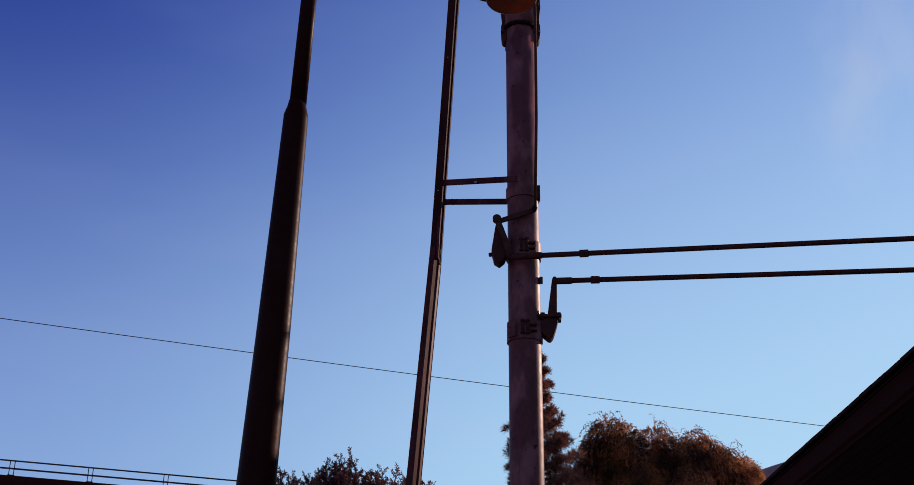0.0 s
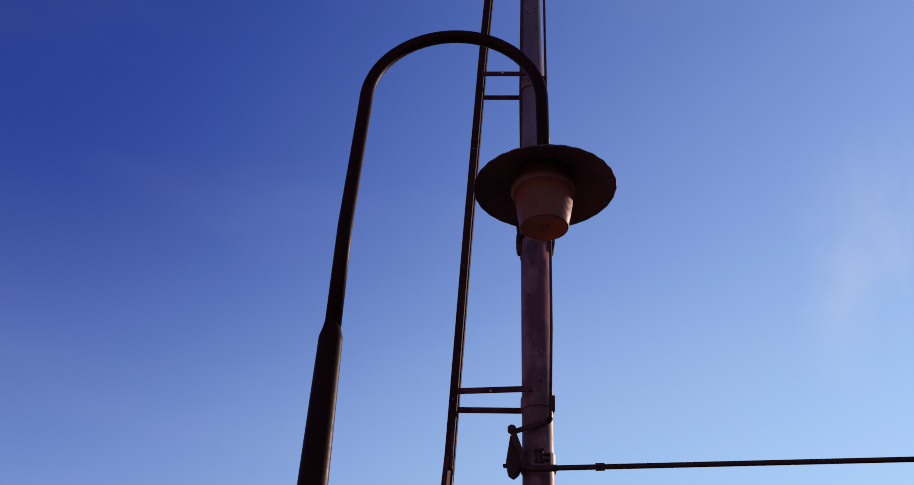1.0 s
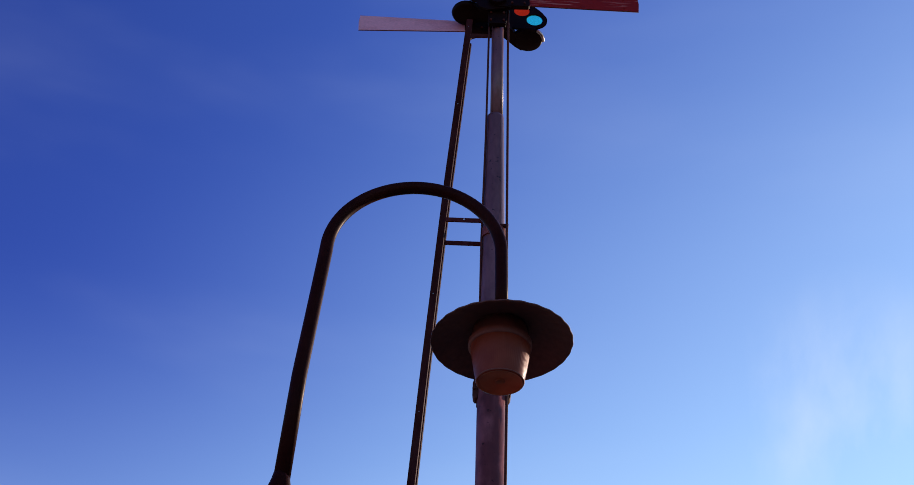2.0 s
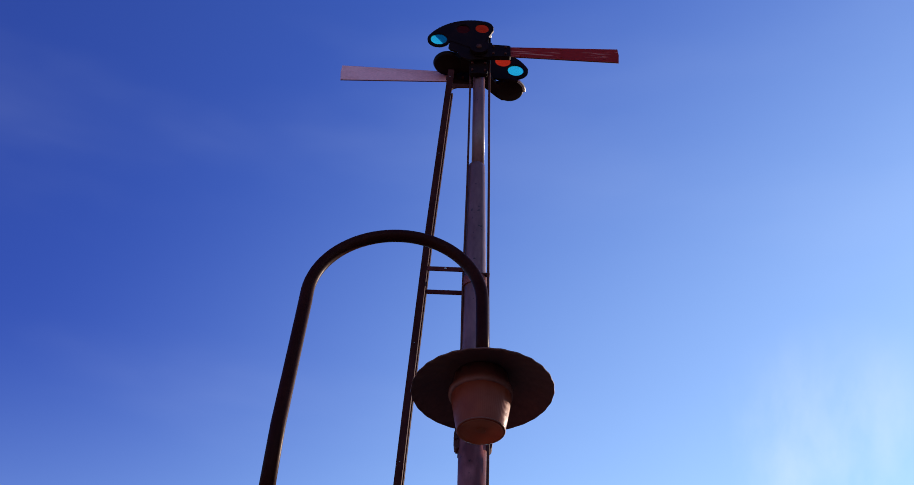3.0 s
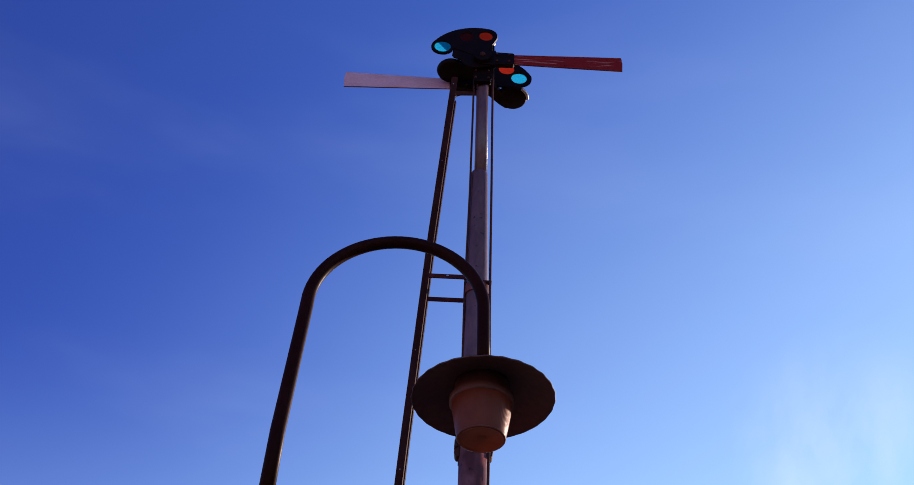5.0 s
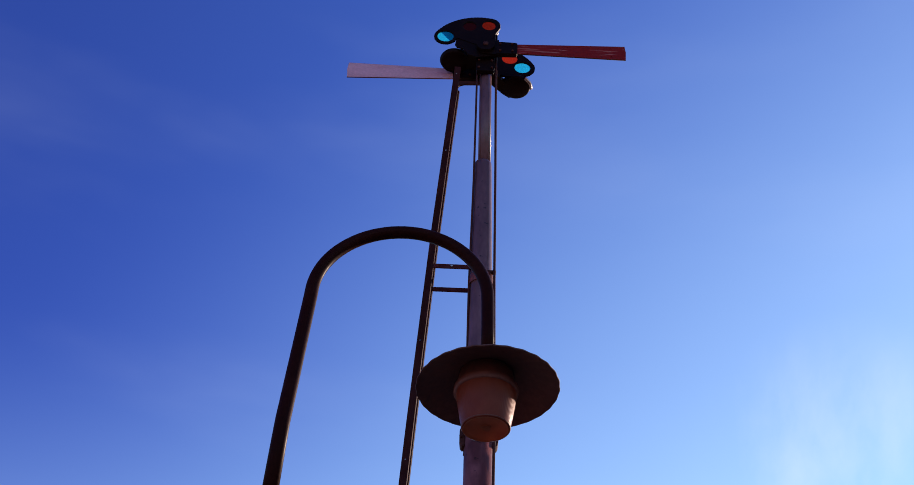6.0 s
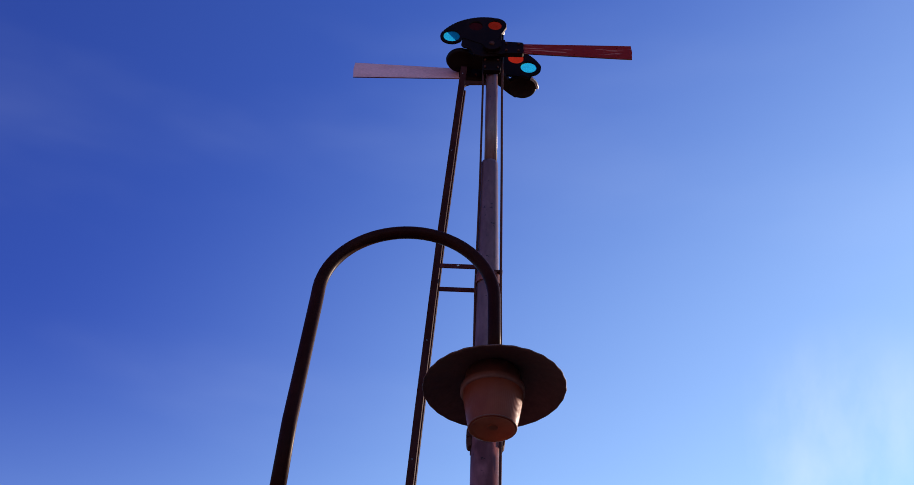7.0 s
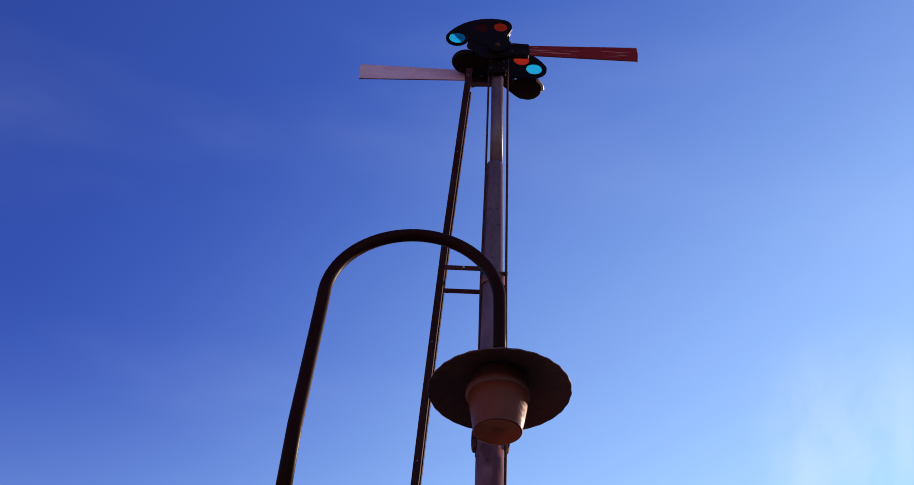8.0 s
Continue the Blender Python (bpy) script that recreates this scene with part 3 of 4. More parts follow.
part("pull_rod", tube([(0.107, 6.14, 9.40), (0.109, 6.14, 8.7), (0.114, 6.13, 8.0), (0.118, 6.12, 6.9), (0.130, 6.10, 5.6), (0.128, 6.10, 5.0), (0.112, 6.085, 4.40)], 0.0095, 10), MAT_IRON, signal, smooth=True)
for z, x, y in ((9.40, 0.104, 6.14), (9.33, -0.047, 6.16)):
    part("fork", block((x, y, z), (0.026, 0.026, 0.075), 0.005), MAT_BLACK, signal)
part("pin", bolt((0.104, 6.125, 9.62), (0.2, -1, 0), 0.014, 0.03), MAT_STEEL, signal)
part("crank_link", bar((0.104, 6.13, 9.36), (0.104, 6.12, 9.63), 0.022, 0.012, (1, 0, 0)), MAT_BLACK, signal)
part("guide", block((0.10, 6.15, 7.0), (0.06, 0.03, 0.02), 0.003), MAT_IRON, signal)

# stays to the ladder
NEAR, FAR = 6.075, 6.325


def lx(z):
    return float(np.interp(z, [0.0, 2.85, 4.2, 5.75, 7.35, 9.3], [-0.729, -0.541, -0.452, -0.386, -0.309, -0.194]))


for z, name in ((4.575, "lower"), (6.975, "upper")):
    for y in (NEAR, FAR):
        part("ladder_stay", bar((lx(z), y, z), (mx(z) - 0.03, y, z + (0.022 if name == "lower" and y == NEAR else 0.0)), 0.036, 0.010), MAT_LADDER, signal)
    part("bolt", bolt(((lx(z) + mx(z)) / 2 - 0.03, NEAR - 0.005, z), (0, -1, 0), 0.008, 0.008), MAT_STEEL, signal)
    band(z - 0.025, 0.075, 0.079 if z > 6 else 0.0895, 0.008)
part("clamp_ear", block((mx(4.55) + 0.090, MY - 0.03, 4.55), (0.022, 0.05, 0.085), 0.004), MAT_IRON, signal)

# upper crank on its band
band(4.185, 0.095, 0.0893, 0.010)
def band_clasp(z):
    """Two upright bolts through the ears that close a band."""
    x = mx(z)
    for o in (-0.012, 0.018):
        part("bolt", tube([(x + o, MY - 0.108, z - 0.036), (x + o, MY - 0.108, z + 0.036)], 0.0085, 8), MAT_IRON, signal, smooth=True)
        for e in (-0.034, 0.034):
            part("nut", tube([(x + o, MY - 0.108, z + e - 0.006), (x + o, MY - 0.108, z + e + 0.006)], 0.014, 6), MAT_IRON, signal)
    for e in (-0.020, 0.012):
        part("ear", block((x + 0.046, MY - 0.094, z + e), (0.040, 0.030, 0.010), 0.003), MAT_IRON, signal)


band_clasp(4.195)
crank = part("bell_crank", slab([(-0.118, 4.350), (-0.105, 4.362), (-0.088, 4.352), (-0.080, 4.32), (-0.012, 4.130), (-0.014, 4.112), (-0.034, 4.108), (-0.046, 4.12), (-0.116, 4.325)], 6.055, 6.075, 0.005), MAT_IRON, signal, "rusty bell crank")
part("boss", tube([(-0.104, 6.046, 4.338), (-0.104, 6.050, 4.338), (-0.104, 6.080, 4.338)], [0.020, 0.024, 0.024], 24), MAT_IRON, crank, smooth=True)
part("boss", tube([(-0.030, 6.050, 4.122), (-0.030, 6.078, 4.122)], 0.024, 20), MAT_IRON, crank, smooth=True)
part("crank_arm", bar((-0.088, 6.085, 4.335), (0.112, 6.085, 4.405), 0.028, 0.014), MAT_IRON, crank)
part("pin", bolt((0.110, 6.08, 4.405), (0, -1, 0), 0.016, 0.03), MAT_BLACK, crank)
part("pin", bolt((-0.103, 6.06, 4.342), (0, -1, 0), 0.014, 0.012), MAT_IRON, crank)
part("crank_bracket", slab([(-0.112, 4.325), (-0.136, 4.165), (-0.122, 4.105), (-0.092, 4.085), (-0.062, 4.11), (-0.040, 4.17), (-0.072, 4.26)], 6.10, 6.19, 0.008), MAT_IRON, signal, "dark cast bracket of the upper crank")
part("bolt", bolt((-0.132, 6.145, 4.155), (-1, 0, -0.2), 0.012, 0.02), MAT_IRON, signal)

# lower crank on its band
band(3.70, 0.115, 0.0900, 0.009)
part("band_lug", block((mx(3.7) - 0.064, MY - 0.072, 3.695), (0.055, 0.03, 0.085), 0.006, pose(0, 0, 0, 0, 0, -40)), MAT_MAST, signal)
band_clasp(3.705)
bracket = part("crank_bracket", slab([(0.128, 3.776), (0.234, 3.776), (0.228, 3.740), (0.206, 3.668), (0.190, 3.650), (0.172, 3.655), (0.150, 3.690), (0.118, 3.712)], MY - 0.045, MY + 0.025, 0.008), MAT_IRON, signal, "dark cast bracket of the lower crank")
part("flange", block((0.182, MY - 0.01, 3.785), (0.140, 0.105, 0.016), 0.004), MAT_IRON, bracket)
for bx in (0.148, 0.236):
    part("bolt", tube([(bx, MY - 0.045, 3.765), (bx, MY - 0.045, 3.806)], 0.0085, 8), MAT_IRON, bracket)
    part("nut", tube([(bx, MY - 0.045, 3.793), (bx, MY - 0.045, 3.804)], 0.015, 6), MAT_IRON, bracket)
part("ear", slab([(0.104, 3.735), (0.126, 3.740), (0.128, 3.815), (0.118, 3.832), (0.104, 3.832)], MY - 0.05, MY - 0.015, 0.005), MAT_IRON, bracket)
lever = part("crank_lever", slab([(0.174, 3.79), (0.228, 3.79), (0.232, 4.02), (0.226, 4.034), (0.212, 4.034), (0.204, 4.02)], MY - 0.02, MY - 0.002, 0.004), MAT_IRON, signal, "upright lever of the lower crank")
part("pin", bolt((0.218, MY - 0.02, 4.004), (0, -1, 0), 0.012, 0.010), MAT_IRON, lever)
part("lug", block((mx(4.0) + 0.095, MY - 0.03, 4.005), (0.02, 0.03, 0.035), 0.003), MAT_IRON, signal)


# the two long pull rods away to the station roof
def long_rod(start, end, sleeve, nut):
    a, b = Vector(start), Vector(end)
    d = (b - a).normalized()
    rod = thing("signal_rod", "long dark iron signal rod running level from the post", "signal rod", "long signal rods")
    part("rod", tube([a, b], 0.0150, 14), MAT_IRON, rod, smooth=True)
    part("fork_end", tube([a - d * 0.005, a + d * 0.004, a + d * sleeve, a + d * (sleeve + 0.01)], [0.016, 0.0195, 0.0195, 0.016], 14), MAT_IRON, rod, smooth=True)
    part("coupling_nut", tube([a + d * nut, a + d * (nut + 0.05)], 0.0215, 6), MAT_IRON, rod)
    return rod


long_rod((-0.020, 6.066, 4.106), (3.60, 5.70, 4.106), 0.16, 0.375)
long_rod((0.215, 6.178, 4.004), (3.45, 5.947, 4.004), 0.095, 0.205)

# ------------------------------------------------------------- ladder
ladder = thing("ladder", "narrow rusty iron ladder leaning against the signal post", "ladder")
TOP, JOIN = 9.11, 4.17


def stile(y, z0, z1, left, right, depth, name, tilt):
    """A stile of angle iron; a tilted face looks to the right."""
    sec = [(left, 0), (right, 0), (right + tilt * 0.8, depth * 0.7), (right + tilt, depth * 0.72), (right + tilt, depth), (left, depth)]
    zs = [z0] + [z for z in (2.85, 4.2, 5.75, 7.35) if z0 < z < z1] + [z1]
    # the lower stile narrows towards the joint
    slim = [0.007 * (z - 2.85) / (JOIN - 2.85) if name == "lower_stile" and z > 2.85 else 0.0 for z in zs]
    verts = [(lx(z) + a + (e if a == left else 0.0), y + b, z) for z, e in zip(zs, slim) for a, b in sec]
    k, n = len(sec), len(zs)
    faces = [tuple(range(k)), tuple(reversed(range((n - 1) * k, n * k)))]
    faces += [(j * k + i, j * k + i + k, j * k + (i + 1) % k + k, j * k + (i + 1) % k) for j in range(n - 1) for i in range(k)]
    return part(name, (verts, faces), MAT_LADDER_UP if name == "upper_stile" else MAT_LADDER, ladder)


stile(NEAR - 0.01, 0.0, JOIN, -0.031, 0.004, 0.045, "lower_stile", 0.027)
stile(FAR - 0.01, 0.0, JOIN, -0.026, 0.010, 0.03, "lower_stile", 0.012)
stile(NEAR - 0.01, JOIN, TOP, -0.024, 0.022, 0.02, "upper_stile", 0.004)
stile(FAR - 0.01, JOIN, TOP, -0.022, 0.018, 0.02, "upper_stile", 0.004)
part("splice_plate", bar((lx(4.10) + 0.022, NEAR + 0.004, 4.10), (lx(4.36) + 0.012, NEAR + 0.004, 4.36), 0.014, 0.03, (1, 0, 0)), MAT_LADDER, ladder)
z = 0.32
while z < TOP - 0.05:
    # pale steel dots stand in for holes that let the sky through
    if z > JOIN and round(z / 0.30) % 3 == 0:
        part("stud", bolt((lx(z) - 0.002, NEAR - 0.010, z), (0, -1, 0), 0.0042, 0.004), MAT_STEEL, ladder)
    part("rung", tube([(lx(z) - 0.002, NEAR, z), (lx(z) - 0.002, FAR, z)], 0.0095, 8), MAT_LADDER, ladder, smooth=True)
    z += 0.30
# flat stays with a gusset hold the top to the post
x0, x1 = lx(9.1) - 0.01, mx(9.1) - 0.02
part("top_stay", slab([(x0, 9.055), (x0 + 0.035, 9.095), (x0 + 0.065, 9.110), (x1, 9.114), (x1, 9.150), (x0, 9.150)], 6.244, 6.258, 0.002), MAT_IRON, ladder)

# ------------------------------------------------------------- platform lamp
LY = 3.235


def px(z):
    return float(np.interp(z, [0.0, 2.21, 2.66, 3.39, 3.80], [-0.785, -0.7215, -0.7085, -0.693, -0.682]))


lamp = thing("platform_lamp", "black swan-neck platform lamp with a fluted shade and ribbed glass", "street lamp")
part("lower_post", tube([(px(z), LY, z) for z in (0.0, 0.9, 2.21, 2.66, 3.36, 3.372, 3.405, 3.425)], [0.078, 0.068, 0.0545, 0.0492, 0.0388, 0.0388, 0.0300, 0.0270], 36), MAT_LAMP_POST, lamp, "thick tapered black lower post", True)
part("foot", lathe([(0.15, 0), (0.15, 0.03), (0.10, 0.06), (0.085, 0.16), (0.078, 0.18)], (px(0), LY, 0), 32), MAT_LAMP_POST, lamp, smooth=True)
neck = [(px(3.40) + 0.002, LY, 3.40), (px(3.8), LY, 3.80), (-0.665, LY, 4.10), (-0.652, LY, 4.33)]
radii = [0.0272, 0.0258, 0.0250, 0.0248]
CX, CZ, RX, RZ = -0.3315, 4.356, 0.3195, 0.310
for i in range(1, 40):
    a = math.pi * (1 - i / 40)
    neck.append((CX + RX * math.cos(a), LY, CZ + RZ * math.sin(a) ** (1.0 if i < 20 else 1.02)))
    radii.append(0.0245 - 0.001 * i / 40)
neck += [(-0.0115, LY, 4.33), (-0.010, LY, 4.22), (-0.009, LY, 4.08)]
radii += [0.0233, 0.0230, 0.0230]
part("swan_neck", tube(neck, radii, 24), MAT_LAMP_POST, lamp, "curved black tube", True)
SC = (-0.006, LY, 3.965)
shade_profile = [(0.245, 0.0), (0.243, 0.004), (0.20, 0.030), (0.15, 0.052), (0.105, 0.066), (0.06, 0.078), (0.045, 0.10), (0.040, 0.13), (0.026, 0.14)]
inner = [(0.024, 0.128), (0.055, 0.070), (0.105, 0.058), (0.15, 0.044), (0.20, 0.023), (0.241, -0.001), (0.245, 0.0)]
shade_shape = lathe(shade_profile[::-1] + [(0.2435, -0.003)] + inner[::-1][1:], SC, 168, 0.0045, 28, caps=False)
for v in shade_shape[0]:
    v.z += 0.020 * (v.x - SC[0]) - 0.003
part("shade", shade_shape, MAT_SHADE, lamp, "dark shallow enamel shade with a scalloped rim", True)
part("shade_neck", lathe([(0.080, -0.028), (0.106, -0.030), (0.110, -0.024), (0.110, -0.006), (0.100, 0.004), (0.092, 0.055), (0.05, 0.07)], (-0.012, LY, 3.965), 40), MAT_SHADE_NECK, lamp, "brown collar that holds the glass", True)


def ribbed_glass():
    """A truncated cone of pressed glass with upright ribs and a flat ringed bottom."""
    cx, cy = -0.010, LY
    sides = 160
    rows = [(0.1030, 3.938), (0.1015, 3.925), (0.0965, 3.890), (0.0890, 3.845), (0.0825, 3.811), (0.0820, 3.806), (0.0800, 3.800), (0.0760, 3.798), (0.0670, 3.801), (0.0500, 3.803), (0.0300, 3.805), (0.0120, 3.806)]
    verts, faces = [], []
    for i, (r, z) in enumerate(rows):
        for k in range(sides):
            a = 2 * math.pi * k / sides
            g = 0.0002 * (1 if k % 2 else -1) if 1 <= i <= 3 else 0.0
            if 8 <= i <= 10:
                g = 0.0
                z2 = z + 0.00006 * (1 if k % 4 < 2 else -1)
            else:
                z2 = z
            verts.append((cx + (r + g) * math.cos(a), cy + (r + g) * math.sin(a), z2))
    for i in range(len(rows) - 1):
        for k in range(sides):
            a, b = i * sides + k, i * sides + (k + 1) % sides
            faces.append((a, a + sides, b + sides, b))
    faces.append(tuple(range((len(rows) - 1) * sides, len(rows) * sides)))
    return verts, faces


rv, rf = ribbed_glass()
cut = 7 * 160      # faces of the sides come first
glass = part("refractor", (rv, rf[:cut]), MAT_GLOBE, lamp, "brownish ribbed lamp glass with a flat bottom")
part("bottom_glass", (rv, rf[cut:]), MAT_GLOBE_BASE_LIT, glass, "dusty bottom of the lamp glass, coloured as if lit")
part("bottom_ring", tube([(-0.010 + 0.0800 * math.cos(2 * math.pi * i / 48), LY + 0.0800 * math.sin(2 * math.pi * i / 48), 3.803) for i in range(49)], 0.0028, 6, False), MAT_SHADE_NECK, glass)
part("bottom_boss", lathe([(0.018, 3.806), (0.015, 3.8030), (0.006, 3.8025)], (-0.010, LY, 0.0), 24), MAT_GLOBE_BASE_LIT, glass)

# ------------------------------------------------------------- station roof beside the rods
station = thing("station_building", "dark station building with a tiled roof and deep boarded eaves", "building")
EX, EZ = 2.50, 3.588     # eave line at y = 0, and its height
LEAN = -0.0590         # the eave runs a little towards the signal


def ex(y):
    return EX + LEAN * y + 0.022


Y0, Y1 = -3.0, 15.0


def along(section, y0, y1):
    """A bar of one section (offset from the eave, z) laid along it."""
    verts = [(ex(y) + a, y, z) for y in (y0, y1) for a, z in section]
    k = len(section)
    faces = [tuple(range(k)), tuple(reversed(range(k, 2 * k)))] + [(i, i + k, (i + 1) % k + k, (i + 1) % k) for i in range(k)]
    return verts, faces


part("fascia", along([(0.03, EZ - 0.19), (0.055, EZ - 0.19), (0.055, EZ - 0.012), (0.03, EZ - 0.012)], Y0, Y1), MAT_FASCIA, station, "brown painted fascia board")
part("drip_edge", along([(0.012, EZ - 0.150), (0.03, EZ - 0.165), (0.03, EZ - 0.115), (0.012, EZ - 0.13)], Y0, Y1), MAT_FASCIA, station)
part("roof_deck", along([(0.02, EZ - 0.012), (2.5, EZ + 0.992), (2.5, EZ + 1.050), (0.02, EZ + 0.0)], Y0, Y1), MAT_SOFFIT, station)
y = Y0
while y < Y1:
    w = 0.235
    tile = along([(-0.012, EZ + 0.004), (0.30, EZ + 0.128), (0.30, EZ + 0.150), (-0.014, EZ + 0.024 + 0.004 * random.random())], y, y + w - 0.012)
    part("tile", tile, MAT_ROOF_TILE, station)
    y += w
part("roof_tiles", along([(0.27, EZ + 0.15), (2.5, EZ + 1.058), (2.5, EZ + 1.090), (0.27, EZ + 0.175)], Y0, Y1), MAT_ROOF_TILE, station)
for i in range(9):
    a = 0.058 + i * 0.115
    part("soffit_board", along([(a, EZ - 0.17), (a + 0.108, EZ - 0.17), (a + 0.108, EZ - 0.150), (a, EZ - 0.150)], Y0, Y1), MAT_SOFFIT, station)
part("wall", along([(1.09, 0.0), (1.34, 0.0), (1.34, EZ + 0.40), (1.09, EZ + 0.40)], Y0, Y1), MAT_WALL, station)
part("back_wall", along([(2.2, 0.0), (2.45, 0.0), (2.45, EZ + 0.95), (2.2, EZ + 0.86)], Y0, Y1), MAT_WALL, station)

# ------------------------------------------------------------- far block with a railed roof
WAY = Vector((0.9235, 0.3836, 0.0))     # along the parapet
SIDE = Vector((-0.3836, 0.9235, 0.0))   # away from it
CORNER = Vector((-19.55, 43.43, 0.0))


def on_block(a, b, z):
    return CORNER + WAY * a + SIDE * b + Vector((0, 0, z))


def block_box(a0, a1, b0, b1, z0, z1):
    v = [on_block(a, b, z) for z in (z0, z1) for a, b in ((a0, b0), (a1, b0), (a1, b1), (a0, b1))]
    return v, [(0, 3, 2, 1), (4, 5, 6, 7), (0, 1, 5, 4), (1, 2, 6, 5), (2, 3, 7, 6), (3, 0, 4, 7)]


far_block = thing("flat_roofed_building", "brown flat-roofed building with a thin pipe rail round its roof", "building")
part("wall", block_box(-14, 13, 0.05, 12, 0, 10.3), MAT_WALL, far_block)
part("parapet", block_box(-14.2, 13.2, -0.10, 12.2, 10.3, 11.42), MAT_BROWN, far_block, "dark brown parapet")
rail = part("top_rail", tube([on_block(-14, 0.0, 12.0), on_block(13, 0.0, 12.0)], 0.030, 8), MAT_WIRE, far_block, "thin dark pipe rail")
part("middle_rail", tube([on_block(-14, 0.0, 11.70), on_block(13, 0.0, 11.70)], 0.034, 8), MAT_WIRE, far_block)
a = 0.48 - 2.87 * 5
while a < 13:
    for o in (-0.085, 0.085):
        part("rail_post", tube([on_block(a + o, 0.0, 11.40), on_block(a + o, 0.0, 12.0)], 0.017, 6), MAT_WIRE, far_block)
    part("post_foot", block(on_block(a, 0.0, 11.44), (0.26, 0.10, 0.05), 0.01, pose(0, 0, 0, 0, 0, 22.6)), MAT_WIRE, far_block)
    a += 2.87

# ------------------------------------------------------------- wire across the sky
wire = thing("overhead_wire", "thin dark wire strung across the sky", "wire")
wa, wb = Vector((-27.2, 11.9, 9.24)), Vector((22.6, 33.9, 9.19))
pts = []
for i in range(41):
    t = i / 40
    q = wa.lerp(wb, t)
    q.z -= 0.38 * (1 - (2 * t - 1) ** 2)
    pts.append(q)
part("cable", tube(pts, 0.0075, 6), MAT_WIRE, wire)
for q in (wa, wb):
    part("wire_pole", tube([(q.x, q.y, 0), (q.x, q.y, 9.6)], [0.13, 0.09], 12), MAT_BARK, wire)


# ------------------------------------------------------------- trees
def leaf_quad(verts, faces, at, way, side, length, width):
    """One pointed leaf."""
    k = len(verts)
    m = at + way * length * 0.5
    verts += [at, m + side * width * 0.5, at + way * length, m - side * width * 0.5]
    faces.append((k, k + 1, k + 2, k + 3))


def any_way(rng):
    while True:
        v = Vector((rng.uniform(-1, 1), rng.uniform(-1, 1), rng.uniform(-1, 1)))
        if 0.05 < v.length < 1:
            return v.normalized()


def pine_tree(x, y, height, spread, rng):
    tree = thing("pine_tree", "tall narrow pine with tufts of brownish needles", "tree", "trees behind the yard")
    part("trunk", tube([(x + 0.05 * math.sin(z), y, z) for z in np.linspace(0, height - 0.3, 12)], [0.22 * (1 - i / 12.5) + 0.012 for i in range(12)], 10), MAT_BARK, tree, smooth=True)
    lv, lf = [], []
    nv, nf = [], []
    n = 170
    for i in range(n):
        t = (i + rng.random()) / n
        z = height * (0.22 + 0.775 * t)
        reach = spread * (1.0 - t) ** 0.75 * rng.uniform(0.65, 1.1) + 0.06
        a = i * 2.4 + rng.uniform(-0.4, 0.4)
        base = Vector((x + 0.05 * math.sin(z), y, z))
        tip = base + Vector((math.cos(a) * reach, math.sin(a) * reach, reach * rng.uniform(0.0, 0.45) + 0.05))
        mid = base.lerp(tip, 0.5) - Vector((0, 0, 0.08 * reach))
        k = len(lv)
        v, f = tube([base, mid, tip], [0.03, 0.02, 0.008], 5)
        lv += v
        lf += [tuple(q + k for q in p) for p in f]
        tufts = 5 + int(reach * 11)
        for j in range(tufts):
            u = 0.25 + 0.75 * (j + rng.random()) / tufts
            c = base.lerp(mid, u * 2) if u < 0.5 else mid.lerp(tip, u * 2 - 1)
            c = c + any_way(rng) * 0.10 * min(1, reach)
            out = ((tip - base).normalized() + Vector((0, 0, 0.5))).normalized()
            size = rng.uniform(0.22, 0.38) * (0.6 + 0.4 * (1 - t))
            for q in range(56):
                w = (any_way(rng) + out * 0.7).normalized()
                s = w.cross(any_way(rng)).normalized()
                leaf_quad(nv, nf, c, w, s, size * rng.uniform(0.6, 1.0), 0.015)
    part("branchwork", (lv, lf), MAT_BARK, tree)
    part("crown", (nv, nf), MAT_PINE, tree)
    return tree


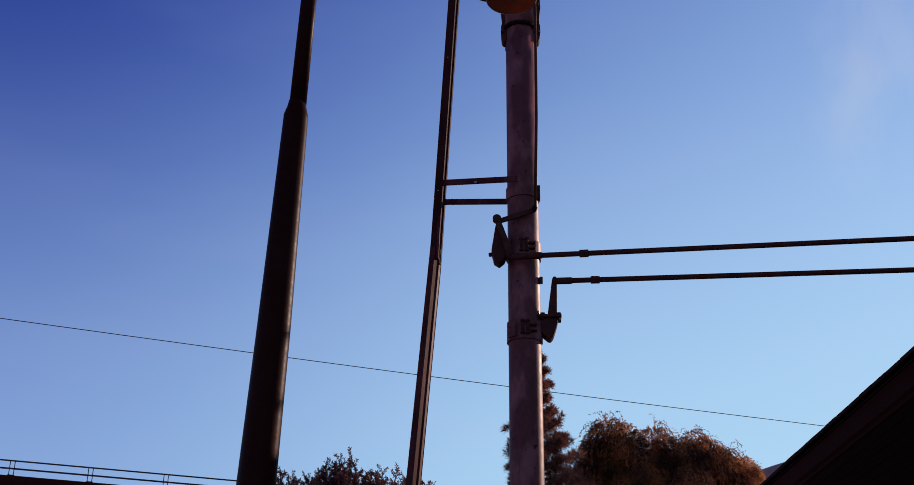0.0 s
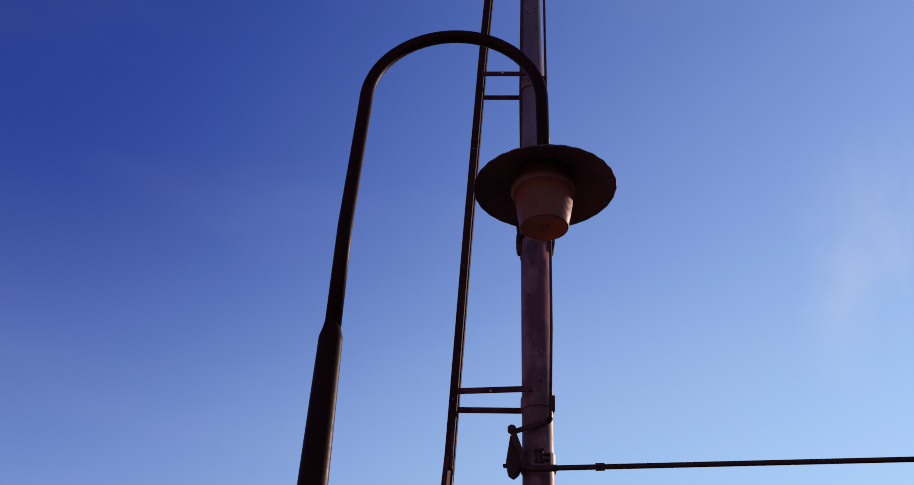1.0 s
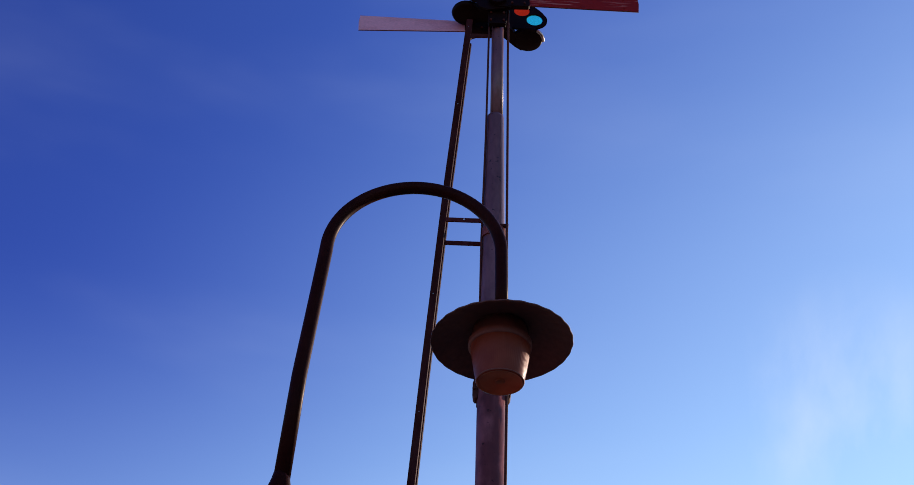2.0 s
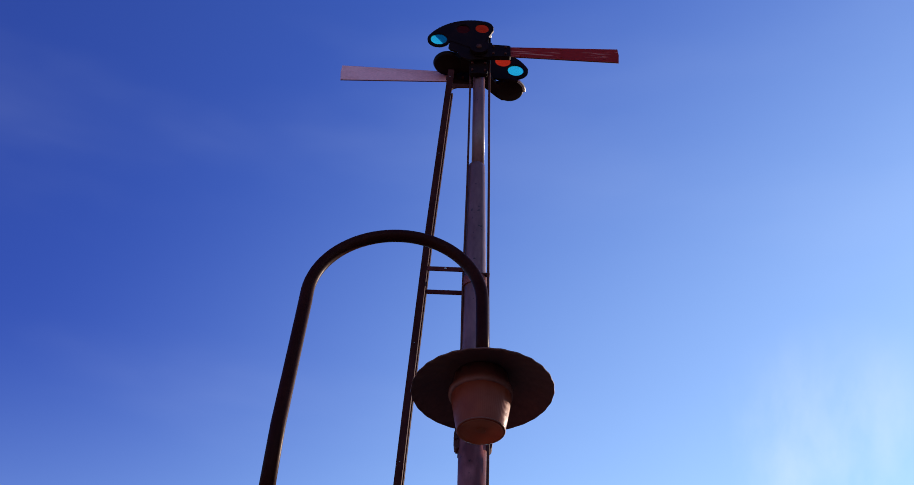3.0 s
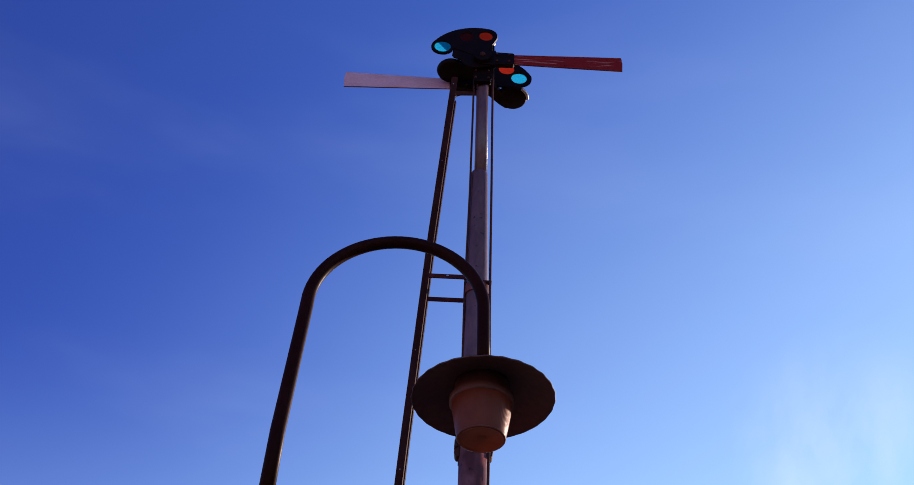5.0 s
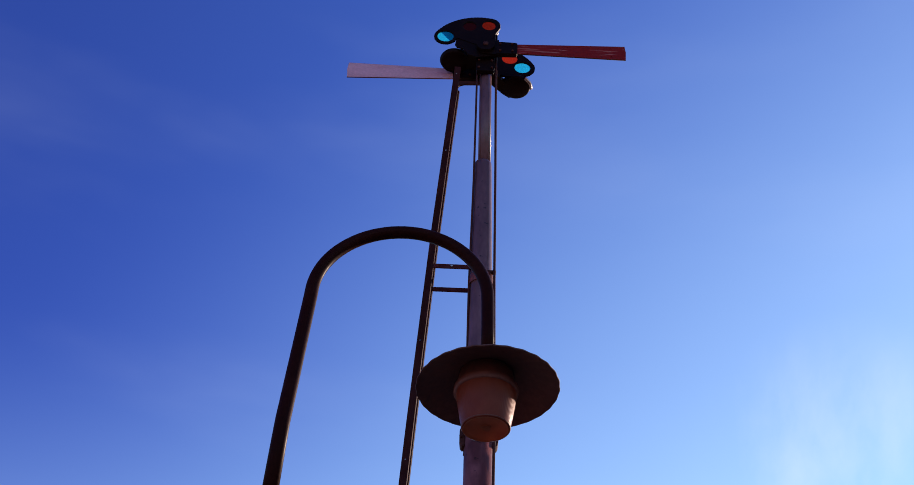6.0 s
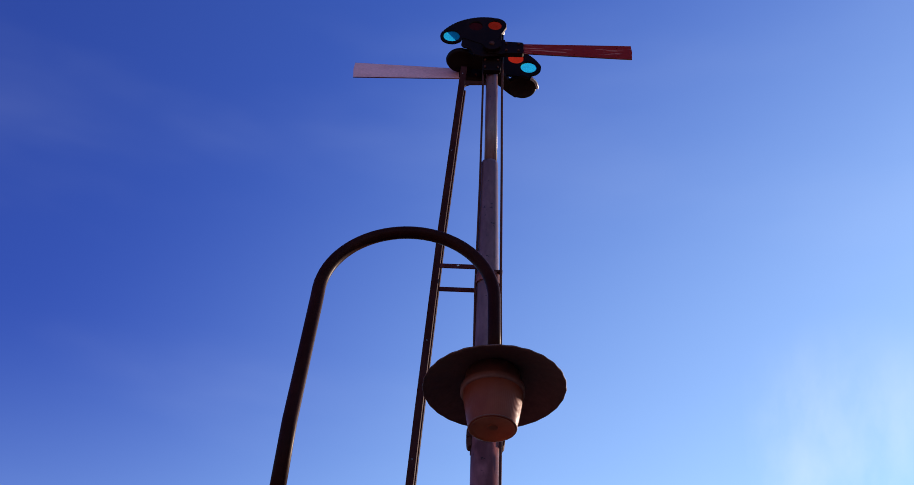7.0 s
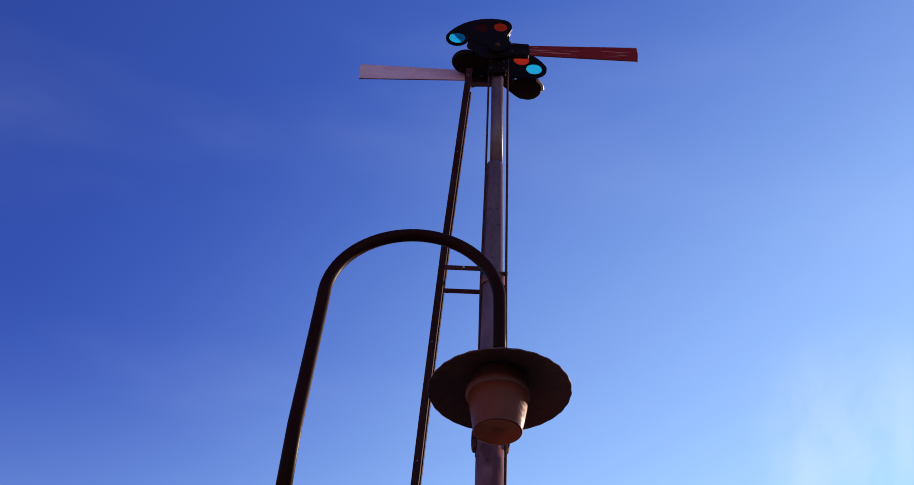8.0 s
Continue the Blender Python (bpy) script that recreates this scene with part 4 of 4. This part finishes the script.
def feathery_tree(x, y, lobes, rng):
    """A broad crown of lobes, each hung with drooping sprays of narrow leaves."""
    tree = thing("feathery_tree", "broad tree with drooping feathery leaves, golden in low sun", "tree", "trees behind the yard")
    part("trunk", tube([(x, y, 0), (x + 0.1, y, 1.2), (x - 0.05, y, 2.6), (x + 0.05, y, 4.2)], [0.34, 0.27, 0.24, 0.20], 12), MAT_BARK, tree, smooth=True)
    lv, lf, nv, nf, iv, jf = [], [], [], [], [], []
    for cx, cy, cz, rx, rz in lobes:
        c = Vector((x + cx, y + cy, cz))
        k = len(lv)
        v, f = tube([(x + 0.05, y, 4.0), Vector((x, y, 4.6)).lerp(c, 0.5), c, c + Vector((0, 0, rz * 0.6))], [0.14, 0.10, 0.05, 0.015], 6)
        lv += v
        lf += [tuple(q + k for q in p) for p in f]
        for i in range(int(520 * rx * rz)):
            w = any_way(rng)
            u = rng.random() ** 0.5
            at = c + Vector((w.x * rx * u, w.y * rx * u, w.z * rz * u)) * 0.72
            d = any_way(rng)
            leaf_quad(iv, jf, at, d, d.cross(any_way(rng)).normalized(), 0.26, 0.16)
        # clumps of sprays stand out from the lobe, with shade-coloured inner leaves between them
        for i in range(int(14 * rx * rz) + 4):
            w = any_way(rng)
            if w.z < -0.6:
                continue
            size = rng.uniform(0.18, 0.44)
            heart = c + Vector((w.x * (rx - size * 0.5), w.y * (rx - size * 0.5), w.z * (rz - size * 0.5)))
            for h in range(int(380 * size)):
                e = any_way(rng)
                if e.z < -0.3:
                    e.z = -e.z
                q = heart + e * size * rng.uniform(0.55, 1.0)
                way = (e * 0.8 + w * 0.4 + Vector((0, 0, rng.uniform(-0.5, 0.25)))).normalized()
                length = rng.uniform(0.18, 0.55)
                for j in range(8):
                    way = (way + Vector((0, 0, -0.36)) + any_way(rng) * 0.12).normalized()
                    q = q + way * length / 8 * 1.3
                    for k in (-1, 1):
                        s = way.cross(any_way(rng)).normalized()
                        leaf_quad(nv, nf, q, (way * 0.8 + s * k * 0.6).normalized(), way.cross(s), rng.uniform(0.06, 0.11), 0.024)
    part("branchwork", (lv, lf), MAT_BARK, tree)
    part("inner_crown", (iv, jf), MAT_PEPPER_SHADED, tree)
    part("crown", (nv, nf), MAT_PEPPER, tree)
    return tree


def shoot_tree(x, y, shoots, rng):
    """A dense dark crown with upright leafy shoots along its top."""
    tree = thing("leafy_tree", "dark leafy tree with upright shoots at its top", "tree", "trees behind the yard")
    part("trunk", tube([(x, y, 0), (x + 0.1, y, 2.0), (x, y, 4.0)], [0.24, 0.19, 0.14], 10), MAT_BARK, tree, smooth=True)
    lv, lf, nv, nf = [], [], [], []
    for sx, sy, top in shoots:
        tip = Vector((x + sx, y + sy, top))
        base = Vector((x + sx * 0.35, y + sy * 0.35, 3.6))
        mid = base.lerp(tip, 0.6) + Vector((sx * 0.12, sy * 0.12, 0))
        k = len(lv)
        v, f = tube([base, mid, tip], [0.05, 0.03, 0.008], 5)
        lv += v
        lf += [tuple(q + k for q in p) for p in f]
        for b in range(60):
            u = 0.30 + 0.70 * (b + rng.random()) / 60
            c = base.lerp(mid, u / 0.6) if u < 0.6 else mid.lerp(tip, (u - 0.6) / 0.4)
            way = (any_way(rng) + Vector((0, 0, 0.75))).normalized()
            twig = rng.uniform(0.22, 0.50) * (1.15 - u * 0.6)
            for j in range(40):
                q = c + way * twig * j / 39
                w = (way * 0.6 + any_way(rng)).normalized()
                leaf_quad(nv, nf, q, w, w.cross(any_way(rng)).normalized(), rng.uniform(0.04, 0.08), 0.022)
    for i in range(15000):
        w = any_way(rng) * rng.random() ** 0.4
        at = Vector((x + w.x * 1.75, y + w.y * 0.9, 5.84 + w.z * 1.76 - 0.10 * abs(w.x)))
        d = any_way(rng)
        leaf_quad(nv, nf, at, d, d.cross(any_way(rng)).normalized(), rng.uniform(0.09, 0.16), 0.06)
    part("branchwork", (lv, lf), MAT_BARK, tree)
    part("crown", (nv, nf), MAT_BUSH, tree)
    return tree


pine_tree(0.55, 30.0, 11.75, 2.05, random.Random(4))
feathery_tree(3.6, 32.0, [(-1.11, 0, 9.38, 0.54, 0.78), (-0.47, -0.2, 9.36, 0.58, 0.78), (-1.35, 0.2, 8.85, 0.58, 0.68), (0.26, 0.4, 9.26, 0.50, 0.84), (1.02, -0.1, 9.27, 0.50, 0.78), (1.58, 0.1, 9.22, 0.42, 0.80), (2.06, -0.2, 8.80, 0.50, 0.66), (2.36, 0, 8.50, 0.40, 0.64), (0.52, 0, 8.39, 0.68, 0.57), (-0.39, 0.2, 8.35, 0.90, 0.73), (1.31, -0.4, 8.23, 0.76, 0.65), (0.0, 0.0, 6.9, 1.5, 1.1)], random.Random(7))
rng = random.Random(11)
shoots = []
for i in range(64):
    sx = -1.75 + 3.5 * i / 63
    top = 7.60 - 0.17 * abs(sx) + rng.uniform(-0.45, 0.14) + (0.10 if abs(sx - 0.05) < 0.25 else 0)
    shoots.append((sx, rng.uniform(-0.8, 0.8), top))
shoot_tree(-3.75, 26.0, shoots, rng)
